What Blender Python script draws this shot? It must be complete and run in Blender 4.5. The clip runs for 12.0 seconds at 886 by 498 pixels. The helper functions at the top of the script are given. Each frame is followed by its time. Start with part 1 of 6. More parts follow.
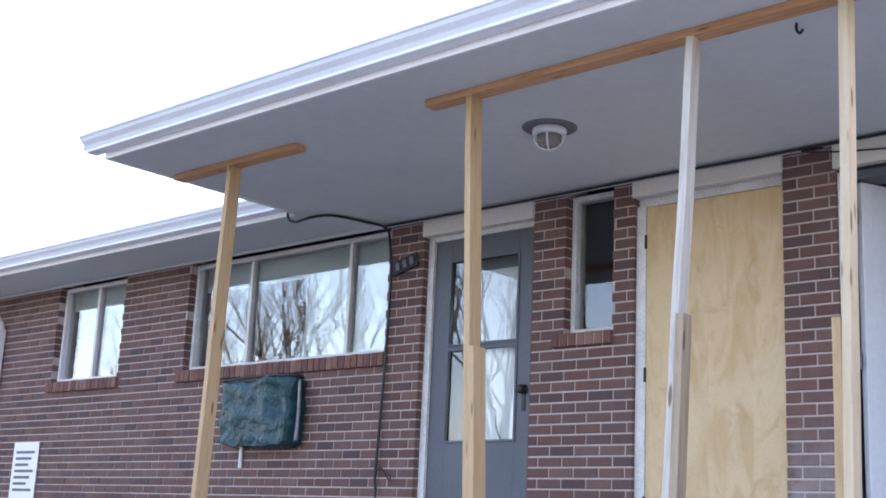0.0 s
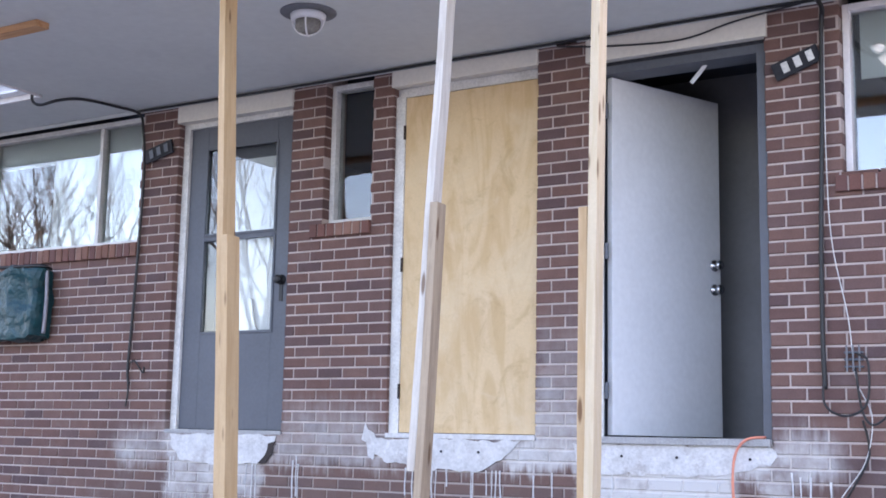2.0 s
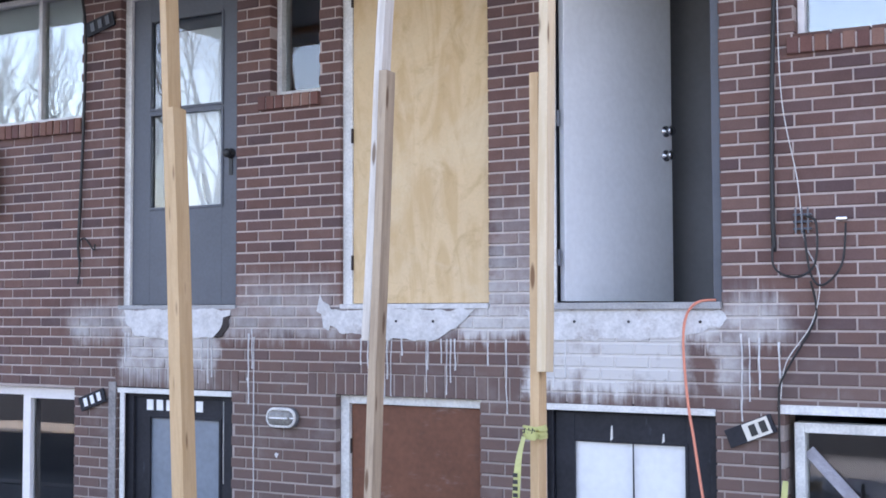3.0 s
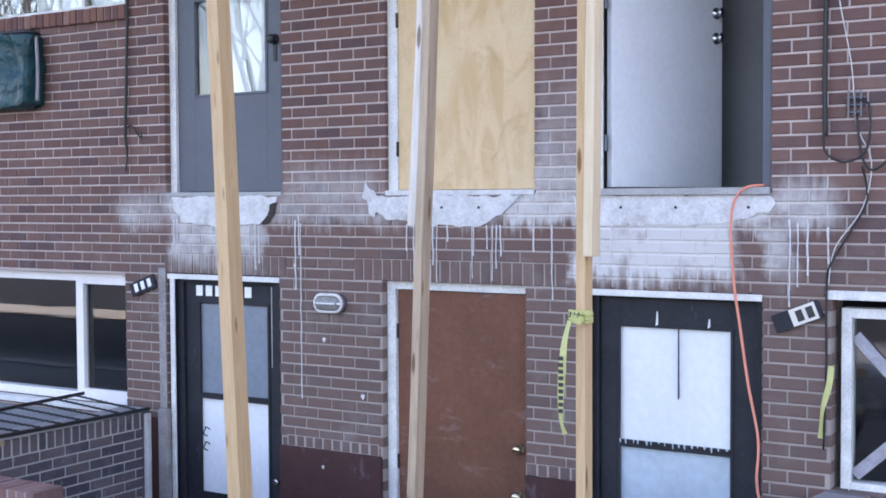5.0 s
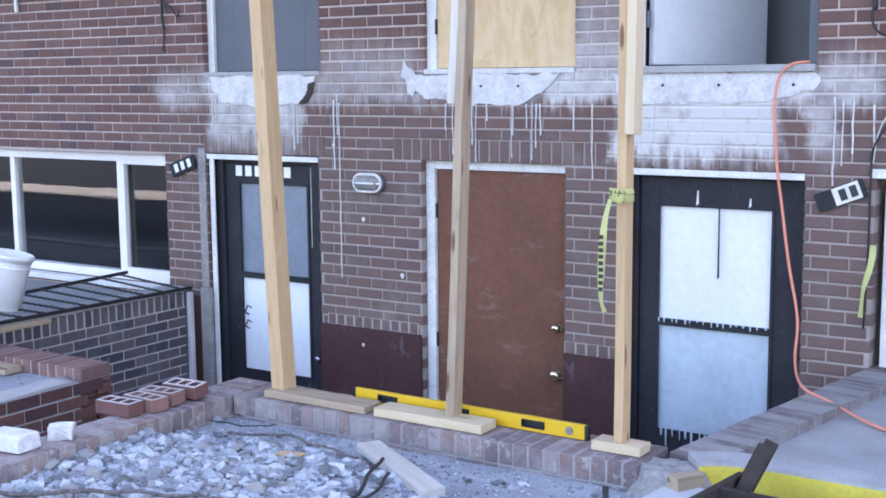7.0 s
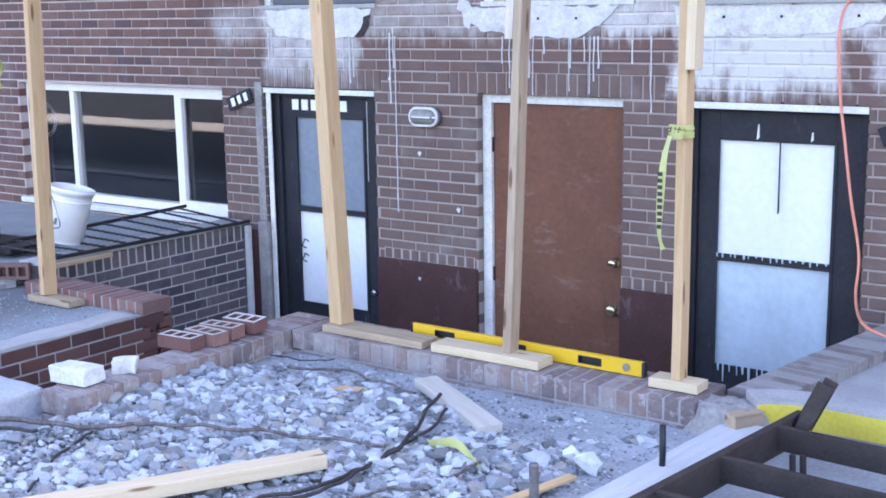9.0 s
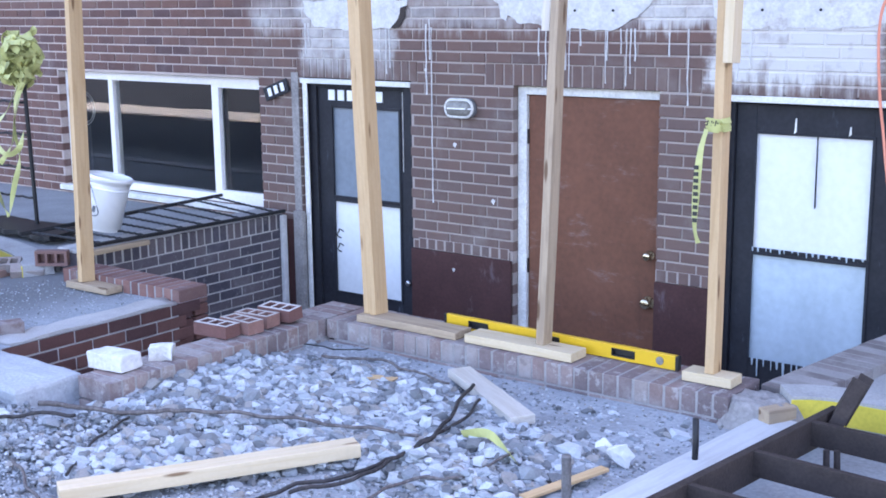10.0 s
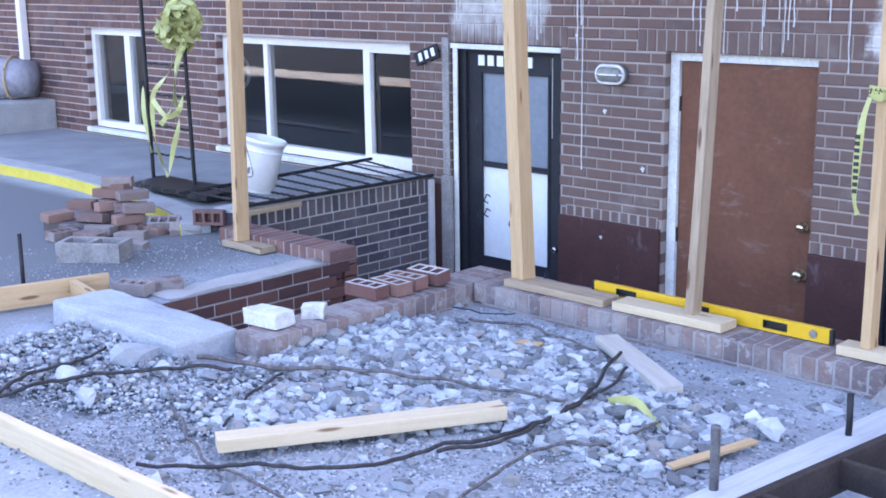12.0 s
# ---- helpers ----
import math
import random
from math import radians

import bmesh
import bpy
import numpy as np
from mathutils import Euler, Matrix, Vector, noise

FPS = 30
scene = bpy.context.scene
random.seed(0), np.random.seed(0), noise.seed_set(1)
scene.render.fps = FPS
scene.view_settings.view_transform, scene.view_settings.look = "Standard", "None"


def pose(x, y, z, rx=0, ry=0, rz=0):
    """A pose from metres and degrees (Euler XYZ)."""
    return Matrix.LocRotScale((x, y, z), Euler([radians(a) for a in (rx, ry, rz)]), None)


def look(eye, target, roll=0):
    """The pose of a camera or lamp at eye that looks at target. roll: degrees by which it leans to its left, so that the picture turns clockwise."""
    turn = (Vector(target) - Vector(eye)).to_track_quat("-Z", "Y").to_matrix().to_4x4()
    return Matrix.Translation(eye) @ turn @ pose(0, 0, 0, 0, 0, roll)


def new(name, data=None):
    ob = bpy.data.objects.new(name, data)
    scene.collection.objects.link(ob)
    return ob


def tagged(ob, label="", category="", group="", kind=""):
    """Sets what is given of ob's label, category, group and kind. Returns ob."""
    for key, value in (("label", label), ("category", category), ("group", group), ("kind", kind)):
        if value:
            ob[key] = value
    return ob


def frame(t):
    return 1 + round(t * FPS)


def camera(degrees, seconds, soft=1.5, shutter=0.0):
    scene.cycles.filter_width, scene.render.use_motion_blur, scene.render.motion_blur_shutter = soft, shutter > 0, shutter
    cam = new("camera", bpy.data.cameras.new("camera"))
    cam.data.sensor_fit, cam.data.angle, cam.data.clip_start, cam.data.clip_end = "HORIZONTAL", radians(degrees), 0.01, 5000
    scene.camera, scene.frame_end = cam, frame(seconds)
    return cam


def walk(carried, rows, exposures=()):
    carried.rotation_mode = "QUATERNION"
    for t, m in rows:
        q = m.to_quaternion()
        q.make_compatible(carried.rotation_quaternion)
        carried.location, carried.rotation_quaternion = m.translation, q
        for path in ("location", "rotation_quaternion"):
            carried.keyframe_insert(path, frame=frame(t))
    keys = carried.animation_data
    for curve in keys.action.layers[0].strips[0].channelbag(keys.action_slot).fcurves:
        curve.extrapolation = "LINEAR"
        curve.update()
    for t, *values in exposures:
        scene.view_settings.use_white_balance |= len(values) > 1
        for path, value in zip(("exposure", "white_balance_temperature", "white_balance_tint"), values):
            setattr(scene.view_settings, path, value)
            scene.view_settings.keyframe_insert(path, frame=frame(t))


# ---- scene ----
cam = camera(39.4, 12.0, soft=1.75)
PATH = [
    (0, (5.01, -6.312, 1.591), (3.689, -4.881, 2.048), 2.7),
    (0.5, (5.014, -6.298, 1.591), (3.742, -4.829, 2.062), 2.2),
    (1, (5.015, -6.274, 1.59), (3.895, -4.677, 2.035), 1.8),
    (1.5, (5.01, -6.249, 1.589), (3.954, -4.597, 1.979), 1.4),
    (2, (5.004, -6.23, 1.584), (3.97, -4.545, 1.884), 1.1),
    (2.5, (4.998, -6.212, 1.577), (4.002, -4.487, 1.755), 0.6),
    (3, (4.997, -6.201, 1.57), (4.018, -4.459, 1.667), -0.2),
    (3.2, (4.997, -6.2, 1.569), (4.015, -4.459, 1.633), -0.2),
    (4.8, (4.988, -6.194, 1.555), (3.963, -4.478, 1.486), -0.3),
    (5, (4.988, -6.194, 1.554), (3.946, -4.489, 1.472), -0.3),
    (5.5, (4.987, -6.195, 1.552), (3.928, -4.501, 1.467), -0.1),
    (6, (4.985, -6.196, 1.548), (3.93, -4.501, 1.427), -0.3),
    (6.5, (4.98, -6.194, 1.544), (3.935, -4.498, 1.373), -0.3),
    (7, (4.975, -6.193, 1.542), (3.89, -4.535, 1.27), -0.5),
    (7.2, (4.974, -6.193, 1.544), (3.892, -4.536, 1.252), -0.4),
    (8.8, (4.962, -6.193, 1.568), (3.822, -4.595, 1.184), -0.9),
    (9, (4.962, -6.193, 1.57), (3.814, -4.601, 1.187), -0.9),
    (9.5, (4.964, -6.202, 1.571), (3.799, -4.626, 1.172), -0.7),
    (10, (4.967, -6.209, 1.572), (3.777, -4.651, 1.176), -0.6),
    (10.5, (4.964, -6.222, 1.573), (3.748, -4.685, 1.172), -0.7),
    (11, (4.959, -6.24, 1.57), (3.679, -4.767, 1.131), -1.0),
    (11.5, (4.959, -6.242, 1.572), (3.636, -4.814, 1.112), -0.9),
    (12, (4.959, -6.245, 1.571), (3.602, -4.845, 1.125), -0.8),
]
EXPOSURES = [(0, 2.47, 6900, 24), (0.6, 2.40, 6950, 26), (1.0, 2.53, 7000, 27), (1.5, 2.84, 7000, 27), (2, 2.80, 7000, 27), (2.7, 2.64, 7000, 26), (5.5, 2.72, 6850, 25), (7, 2.86, 6750, 24), (9.5, 2.99, 6600, 24), (12, 2.98, 6400, 25)]
walk(cam, [(t, look(eye, target, roll)) for t, eye, target, roll in PATH], EXPOSURES)

# ---- world, sun and exposure ----
world = bpy.data.worlds.new("sky")
scene.world = world
world.use_nodes = True
wn = world.node_tree
bgn = wn.nodes["Background"]
skyn = wn.nodes.new("ShaderNodeTexSky")
skyn.sky_type = "NISHITA"
skyn.sun_disc = False
SUN_EL, SUN_AZ = radians(39), radians(20)   # the sun stands behind the house, over its roof
skyn.sun_elevation, skyn.sun_rotation = SUN_EL, SUN_AZ
skyn.dust_density = 2.0
bgn.inputs["Strength"].default_value = 0.15
wn.links.new(skyn.outputs["Color"], bgn.inputs["Color"])
sun = new("sun", bpy.data.lights.new("sun", "SUN"))
sun.data.energy, sun.data.angle, sun.data.color = 3.0, radians(0.6), (1.0, 0.93, 0.84)
sun_from = Vector((math.sin(SUN_AZ) * math.cos(SUN_EL), math.cos(SUN_AZ) * math.cos(SUN_EL), math.sin(SUN_EL)))
sun.matrix_world = look(sun_from * 30, (0, 0, 0))

# ---- materials ----
def material(name, base=(0.5, 0.5, 0.5), rough=0.8, metal=0.0, vary=0.18, scale=6.0, grain=60.0, bump=0.25, spec=0.5, dist=0.004):
    """A surface with stains at a large scale and grain at a small one."""
    m = bpy.data.materials.new(name)
    m.use_nodes = True
    t = m.node_tree
    b = t.nodes["Principled BSDF"]
    b.inputs["Roughness"].default_value = rough
    b.inputs["Metallic"].default_value = metal
    b.inputs["Specular IOR Level"].default_value = spec
    geo = t.nodes.new("ShaderNodeNewGeometry")
    n1 = t.nodes.new("ShaderNodeTexNoise")
    n1.inputs["Scale"].default_value, n1.inputs["Detail"].default_value = scale, 5
    n2 = t.nodes.new("ShaderNodeTexNoise")
    n2.inputs["Scale"].default_value, n2.inputs["Detail"].default_value = grain, 4
    for n in (n1, n2):
        t.links.new(geo.outputs["Position"], n.inputs["Vector"])
    add = t.nodes.new("ShaderNodeMath")
    add.operation = "ADD"
    t.links.new(n1.outputs["Fac"], add.inputs[0])
    t.links.new(n2.outputs["Fac"], add.inputs[1])
    ramp = t.nodes.new("ShaderNodeMapRange")
    ramp.inputs["From Min"].default_value, ramp.inputs["From Max"].default_value = 0.65, 1.35
    ramp.inputs["To Min"].default_value, ramp.inputs["To Max"].default_value = 1 - vary, 1 + vary
    t.links.new(add.outputs[0], ramp.inputs["Value"])
    mul = t.nodes.new("ShaderNodeVectorMath")
    mul.operation = "SCALE"
    mul.inputs[0].default_value = base
    t.links.new(ramp.outputs[0], mul.inputs["Scale"])
    t.links.new(mul.outputs[0], b.inputs["Base Color"])
    if bump:
        bp = t.nodes.new("ShaderNodeBump")
        bp.inputs["Strength"].default_value, bp.inputs["Distance"].default_value = bump, dist
        t.links.new(n2.outputs["Fac"], bp.inputs["Height"])
        t.links.new(bp.outputs[0], b.inputs["Normal"])
    m["base"] = "mul"
    return m


def mixed(m, colour, fac_socket):
    """Lays a second colour over a material's base by a mask."""
    t = m.node_tree
    b = t.nodes["Principled BSDF"]
    old = b.inputs["Base Color"].links[0].from_socket
    mx = t.nodes.new("ShaderNodeMix")
    mx.data_type = "RGBA"
    t.links.new(fac_socket, mx.inputs["Factor"])
    t.links.new(old, mx.inputs[6])
    mx.inputs[7].default_value = (*colour, 1)
    t.links.new(mx.outputs[2], b.inputs["Base Color"])


def node(m, kind, **values):
    n = m.node_tree.nodes.new(kind)
    for k, v in values.items():
        n.inputs[k.replace("_", " ")].default_value = v
    return n


def maths(m, op, a, b=None, c=None):
    n = m.node_tree.nodes.new("ShaderNodeMath")
    n.operation = op
    n.use_clamp = False
    for i, v in enumerate((a, b, c)):
        if v is None:
            continue
        if isinstance(v, (int, float)):
            n.inputs[i].default_value = v
        else:
            m.node_tree.links.new(v, n.inputs[i])
    return n.outputs[0]


def smooth(m, v, lo, hi, t0=0.0, t1=1.0):
    n = m.node_tree.nodes.new("ShaderNodeMapRange")
    n.interpolation_type = "SMOOTHSTEP"
    m.node_tree.links.new(v, n.inputs["Value"])
    for k, x in (("From Min", lo), ("From Max", hi), ("To Min", t0), ("To Max", t1)):
        n.inputs[k].default_value = x
    return n.outputs[0]


# lime bloom on the brick: x from, to, z from, to, softness sideways, below, above, and how white
LIME = [(-1.40, -1.05, 1.38, 1.58, 0.14, 0.08, 0.10, 0.5), (-0.97, -0.16, 1.14, 1.60, 0.04, 0.14, 0.05, 0.72),
        (-1.05, 3.42, 1.40, 1.60, 0.12, 0.06, 0.14, 0.46), (0.02, 0.76, 1.50, 1.66, 0.10, 0.10, 0.22, 0.62),
        (1.60, 2.12, 1.40, 1.62, 0.06, 0.05, 0.10, 0.85), (1.82, 2.14, 1.50, 1.90, 0.05, 0.10, 0.55, 0.72),
        (2.06, 2.95, 1.13, 1.58, 0.06, 0.09, 0.05, 1.3), (2.90, 3.12, 1.40, 1.58, 0.06, 0.05, 0.04, 1.1),
        (3.12, 3.46, 1.40, 1.60, 0.10, 0.07, 0.10, 0.78), (3.11, 3.24, 1.14, 1.45, 0.04, 0.12, 0.08, 0.62)]


def stained(m, salt, soot=(0.150, 0.109, 0.096), much=1.0):
    """White lime runs where the old balcony slabs were cut off the wall."""
    t = m.node_tree
    geo = t.nodes.new("ShaderNodeNewGeometry")
    sep = t.nodes.new("ShaderNodeSeparateXYZ")
    t.links.new(geo.outputs["Position"], sep.inputs[0])
    n1 = node(m, "ShaderNodeTexNoise", Scale=3.2, Detail=6.0, Roughness=0.65)
    t.links.new(geo.outputs["Position"], n1.inputs["Vector"])
    st = node(m, "ShaderNodeMapping", Scale=(14.0, 14.0, 1.6))
    t.links.new(geo.outputs["Position"], st.inputs["Vector"])
    n2 = node(m, "ShaderNodeTexNoise", Scale=1.6, Detail=5.0, Roughness=0.6)
    t.links.new(st.outputs[0], n2.inputs["Vector"])
    z, x = sep.outputs["Z"], sep.outputs["X"]
    # soot and dust under the former balconies
    low = maths(m, "MULTIPLY", smooth(m, z, 1.75, 0.95), smooth(m, x, -2.2, -0.9))
    mixed(m, soot, maths(m, "MULTIPLY", low, smooth(m, n1.outputs["Fac"], 0.25, 0.6, 0.42 * much, 0.68 * much)))
    n3 = node(m, "ShaderNodeTexNoise", Scale=11.0, Detail=5.0, Roughness=0.6)
    t.links.new(geo.outputs["Position"], n3.inputs["Vector"])
    wob = maths(m, "MULTIPLY", maths(m, "SUBTRACT", n1.outputs["Fac"], 0.5), 0.42)
    xx = maths(m, "ADD", x, wob)
    zz = maths(m, "ADD", maths(m, "ADD", z, maths(m, "MULTIPLY", wob, 0.4)), maths(m, "MULTIPLY", maths(m, "SUBTRACT", n2.outputs["Fac"], 0.5), 0.30))
    tot = None
    for x0, x1, z0, z1, fx, f0, f1, much_lime in LIME:
        a = maths(m, "MULTIPLY", smooth(m, xx, x0 - fx, x0 + fx), smooth(m, xx, x1 + fx, x1 - fx))
        b = maths(m, "MULTIPLY", smooth(m, zz, z0 - f0, z0 + f0), smooth(m, zz, z1 + f1, z1 - f1))
        a = maths(m, "MULTIPLY", maths(m, "MULTIPLY", a, b), much_lime)
        tot = a if tot is None else maths(m, "MAXIMUM", tot, a)
    cloud = maths(m, "ADD", maths(m, "MULTIPLY", n1.outputs["Fac"], 0.9), maths(m, "MULTIPLY", n3.outputs["Fac"], 0.7))
    fac = maths(m, "MULTIPLY", tot, smooth(m, cloud, 0.45, 1.05, 0.35, 1.12))
    fac = maths(m, "MINIMUM", fac, 0.9)
    mixed(m, salt, fac)
    # faint pale bloom all over the lower storey
    bloom = maths(m, "MULTIPLY", smooth(m, n1.outputs["Fac"], 0.5, 0.75), smooth(m, z, 2.4, 0.6, 0.03, 0.12))
    mixed(m, salt, bloom)


def brick_material(name, hues, seed=0.0, wall=True):
    m = material(name, (0.2, 0.1, 0.08), rough=0.88, vary=0.16, scale=9, grain=120, bump=0.35, spec=0.25)
    t = m.node_tree
    b = t.nodes["Principled BSDF"]
    geo = t.nodes.new("ShaderNodeNewGeometry")
    info = t.nodes.new("ShaderNodeObjectInfo")
    r = maths(m, "FRACT", maths(m, "ADD", maths(m, "ADD", geo.outputs["Random Per Island"], info.outputs["Random"]), seed))
    ramp = t.nodes.new("ShaderNodeValToRGB")
    cr = ramp.color_ramp
    cr.interpolation = "CONSTANT"
    while len(cr.elements) < len(hues):
        cr.elements.new(0.5)
    for i, h in enumerate(hues):
        cr.elements[i].position = i / len(hues)
        cr.elements[i].color = (*h, 1)
    t.links.new(r, ramp.inputs[0])
    mul = [n for n in t.nodes if n.bl_idname == "ShaderNodeVectorMath"][0]
    t.links.new(ramp.outputs[0], mul.inputs[0])
    if wall:
        stained(m, (0.61, 0.595, 0.575))
    return m


RED = [(0.152, 0.083, 0.069), (0.167, 0.093, 0.077), (0.138, 0.075, 0.064), (0.160, 0.094, 0.081), (0.126, 0.071, 0.063),
       (0.178, 0.103, 0.086), (0.148, 0.086, 0.076), (0.108, 0.066, 0.064), (0.163, 0.089, 0.073), (0.134, 0.081, 0.075)]
M_brick = brick_material("facade_brick", RED)
M_mortar = material("mortar", (0.47, 0.385, 0.35), rough=0.95, vary=0.24, scale=5, grain=140, bump=0.4, spec=0.2)
stained(M_mortar, (0.66, 0.64, 0.615), (0.235, 0.205, 0.185), 0.85)
M_sill = brick_material("sill_brick", [(0.20, 0.10, 0.075), (0.17, 0.08, 0.065), (0.24, 0.13, 0.10), (0.15, 0.075, 0.065)], 0.3, False)
M_newbrick = brick_material("new_brick", [(0.225, 0.118, 0.098), (0.20, 0.10, 0.084), (0.25, 0.138, 0.116), (0.165, 0.082, 0.072), (0.19, 0.112, 0.10)], 0.5, False)
M_oldbrick = brick_material("old_brick", [(0.235, 0.165, 0.15), (0.20, 0.15, 0.145), (0.265, 0.20, 0.185), (0.17, 0.13, 0.128), (0.29, 0.24, 0.225)], 0.1, False)
M_heapbrick = brick_material("salvaged_brick", [(0.22, 0.145, 0.125), (0.29, 0.235, 0.215), (0.175, 0.11, 0.098), (0.25, 0.205, 0.19), (0.14, 0.12, 0.118)], 0.1, False)
M_dirtybrick = brick_material("dirty_cap_brick", [(0.20, 0.172, 0.165), (0.225, 0.195, 0.19), (0.175, 0.15, 0.145)], 0.15, False)
# new_brick hues darkened: the shade on the red walls' upright faces is in the colour
M_redwall = brick_material("shaded_red_brick", [(0.135, 0.064, 0.054), (0.115, 0.055, 0.049), (0.155, 0.078, 0.066), (0.095, 0.05, 0.048)], 0.5, False)
M_darkbrick = brick_material("dark_brick", [(0.084, 0.074, 0.086), (0.112, 0.094, 0.104), (0.074, 0.067, 0.082), (0.132, 0.108, 0.114)], 0.7, False)
M_greybrick = brick_material("lime_brick", [(0.42, 0.38, 0.35), (0.5, 0.46, 0.43), (0.36, 0.28, 0.25)], 0.2, False)
M_palemortar = material("pale_mortar", (0.42, 0.395, 0.375), rough=0.95, scale=8, grain=120, bump=0.5)
# dried slurry smeared over the old cap bricks
so = M_oldbrick.node_tree
go = so.nodes.new("ShaderNodeNewGeometry")
for sc, lo, hi, tone, much in ((5.0, 0.47, 0.66, (0.36, 0.335, 0.32), 0.6), (22.0, 0.54, 0.66, (0.46, 0.44, 0.425), 0.5), (15.0, 0.55, 0.68, (0.13, 0.10, 0.095), 0.5)):
    no = node(M_oldbrick, "ShaderNodeTexNoise", Scale=sc, Detail=6.0, Roughness=0.7)
    so.links.new(go.outputs["Position"], no.inputs["Vector"])
    mixed(M_oldbrick, tone, maths(M_oldbrick, "MULTIPLY", smooth(M_oldbrick, no.outputs["Fac"], lo, hi), much))
for mat, sc, lo, hi, tone, much in ((M_dirtybrick, 6.0, 0.42, 0.62, (0.30, 0.285, 0.275), 0.7), (M_heapbrick, 7.0, 0.46, 0.66, (0.36, 0.335, 0.325), 0.6), (M_newbrick, 9.0, 0.56, 0.74, (0.34, 0.29, 0.275), 0.5)):
    gh = mat.node_tree.nodes.new("ShaderNodeNewGeometry")
    nh = node(mat, "ShaderNodeTexNoise", Scale=sc, Detail=6.0, Roughness=0.7)
    mat.node_tree.links.new(gh.outputs["Position"], nh.inputs["Vector"])
    mixed(mat, tone, maths(mat, "MULTIPLY", smooth(mat, nh.outputs["Fac"], lo, hi), much))
# lime haze smeared over the dark bricks
sd = M_darkbrick.node_tree
gd = sd.nodes.new("ShaderNodeNewGeometry")
for sc, lo, hi, tone, much in ((3.5, 0.48, 0.72, (0.25, 0.24, 0.255), 0.3), (17.0, 0.56, 0.70, (0.34, 0.325, 0.335), 0.35)):
    nd = node(M_darkbrick, "ShaderNodeTexNoise", Scale=sc, Detail=6.0, Roughness=0.7)
    sd.links.new(gd.outputs["Position"], nd.inputs["Vector"])
    mixed(M_darkbrick, tone, maths(M_darkbrick, "MULTIPLY", smooth(M_darkbrick, nd.outputs["Fac"], lo, hi), much))
M_white = material("white_paint", (0.80, 0.76, 0.74), rough=0.5, vary=0.07, scale=4, grain=40, bump=0.08)
M_gutter = material("white_gutter_enamel", (0.87, 0.89, 0.91), rough=0.4, vary=0.05, scale=3, grain=40, bump=0.05)
M_oldwhite = material("worn_white_paint", (0.66, 0.65, 0.62), rough=0.7, vary=0.22, scale=9, grain=70, bump=0.3)
M_cream = material("cream_paint", (0.70, 0.66, 0.58), rough=0.6, vary=0.08, scale=3, grain=40, bump=0.12)
M_soffit = material("grey_soffit_paint", (0.655, 0.675, 0.65), rough=0.75, vary=0.06, scale=1.3, grain=18, bump=0.1)
M_grey = material("slate_grey_paint", (0.085, 0.095, 0.115), rough=0.5, vary=0.12, scale=4, grain=50, bump=0.1)
M_dgrey = material("charcoal_paint", (0.022, 0.023, 0.029), spec=0.25, rough=0.6, vary=0.3, scale=5, grain=45, bump=0.15)
M_pale = material("pale_grey_door_paint", (0.76, 0.775, 0.79), rough=0.42, vary=0.06, scale=2.5, grain=30, bump=0.06)
M_brown = material("brown_door_paint", (0.150, 0.061, 0.035), spec=0.3, rough=0.6, vary=0.2, scale=4, grain=30, bump=0.12)
tb_ = M_brown.node_tree
gp = tb_.nodes.new("ShaderNodeNewGeometry")
mp = node(M_brown, "ShaderNodeMapping", Scale=(3.0, 3.0, 9.0))
tb_.links.new(gp.outputs["Position"], mp.inputs["Vector"])
ns = node(M_brown, "ShaderNodeTexNoise", Scale=1.3, Detail=6.0, Roughness=0.7)
tb_.links.new(mp.outputs[0], ns.inputs["Vector"])
mixed(M_brown, (0.30, 0.23, 0.21), maths(M_brown, "MULTIPLY", smooth(M_brown, ns.outputs["Fac"], 0.56, 0.78), 0.55))
M_maroon = material("maroon_panel_paint", (0.064, 0.027, 0.025), spec=0.25, rough=0.65, vary=0.22, scale=6, grain=60, bump=0.2)
for mat, sc, lo, hi, tone, much in ((M_maroon, (9.0, 9.0, 4.0), 0.58, 0.72, (0.17, 0.13, 0.14), 0.5), (M_brown, (5.0, 5.0, 1.6), 0.56, 0.74, (0.085, 0.034, 0.022), 0.6), (M_dgrey, (11.0, 11.0, 3.0), 0.60, 0.72, (0.10, 0.115, 0.15), 0.5)):
    gm = mat.node_tree.nodes.new("ShaderNodeNewGeometry")
    mm = node(mat, "ShaderNodeMapping", Scale=sc)
    mat.node_tree.links.new(gm.outputs["Position"], mm.inputs["Vector"])
    nm_ = node(mat, "ShaderNodeTexNoise", Scale=1.0, Detail=6.0, Roughness=0.72)
    mat.node_tree.links.new(mm.outputs[0], nm_.inputs["Vector"])
    mixed(mat, tone, maths(mat, "MULTIPLY", smooth(mat, nm_.outputs["Fac"], lo, hi), much))
M_concrete = material("concrete", (0.36, 0.355, 0.35), rough=0.92, vary=0.2, scale=5, grain=90, bump=0.5, dist=0.006)
M_dirtyconc = material("dirty_concrete", (0.27, 0.25, 0.24), rough=0.95, vary=0.3, scale=9, grain=60, bump=0.7, dist=0.008)
M_whiteconc = material("limewashed_concrete", (0.60, 0.595, 0.59), rough=0.92, vary=0.16, scale=7, grain=60, bump=0.5, dist=0.006)
M_slabend = material("sawn_slab_end", (0.60, 0.59, 0.58), rough=0.94, vary=0.2, scale=11, grain=60, bump=0.7, dist=0.006)
se = M_slabend.node_tree
gq = se.nodes.new("ShaderNodeNewGeometry")
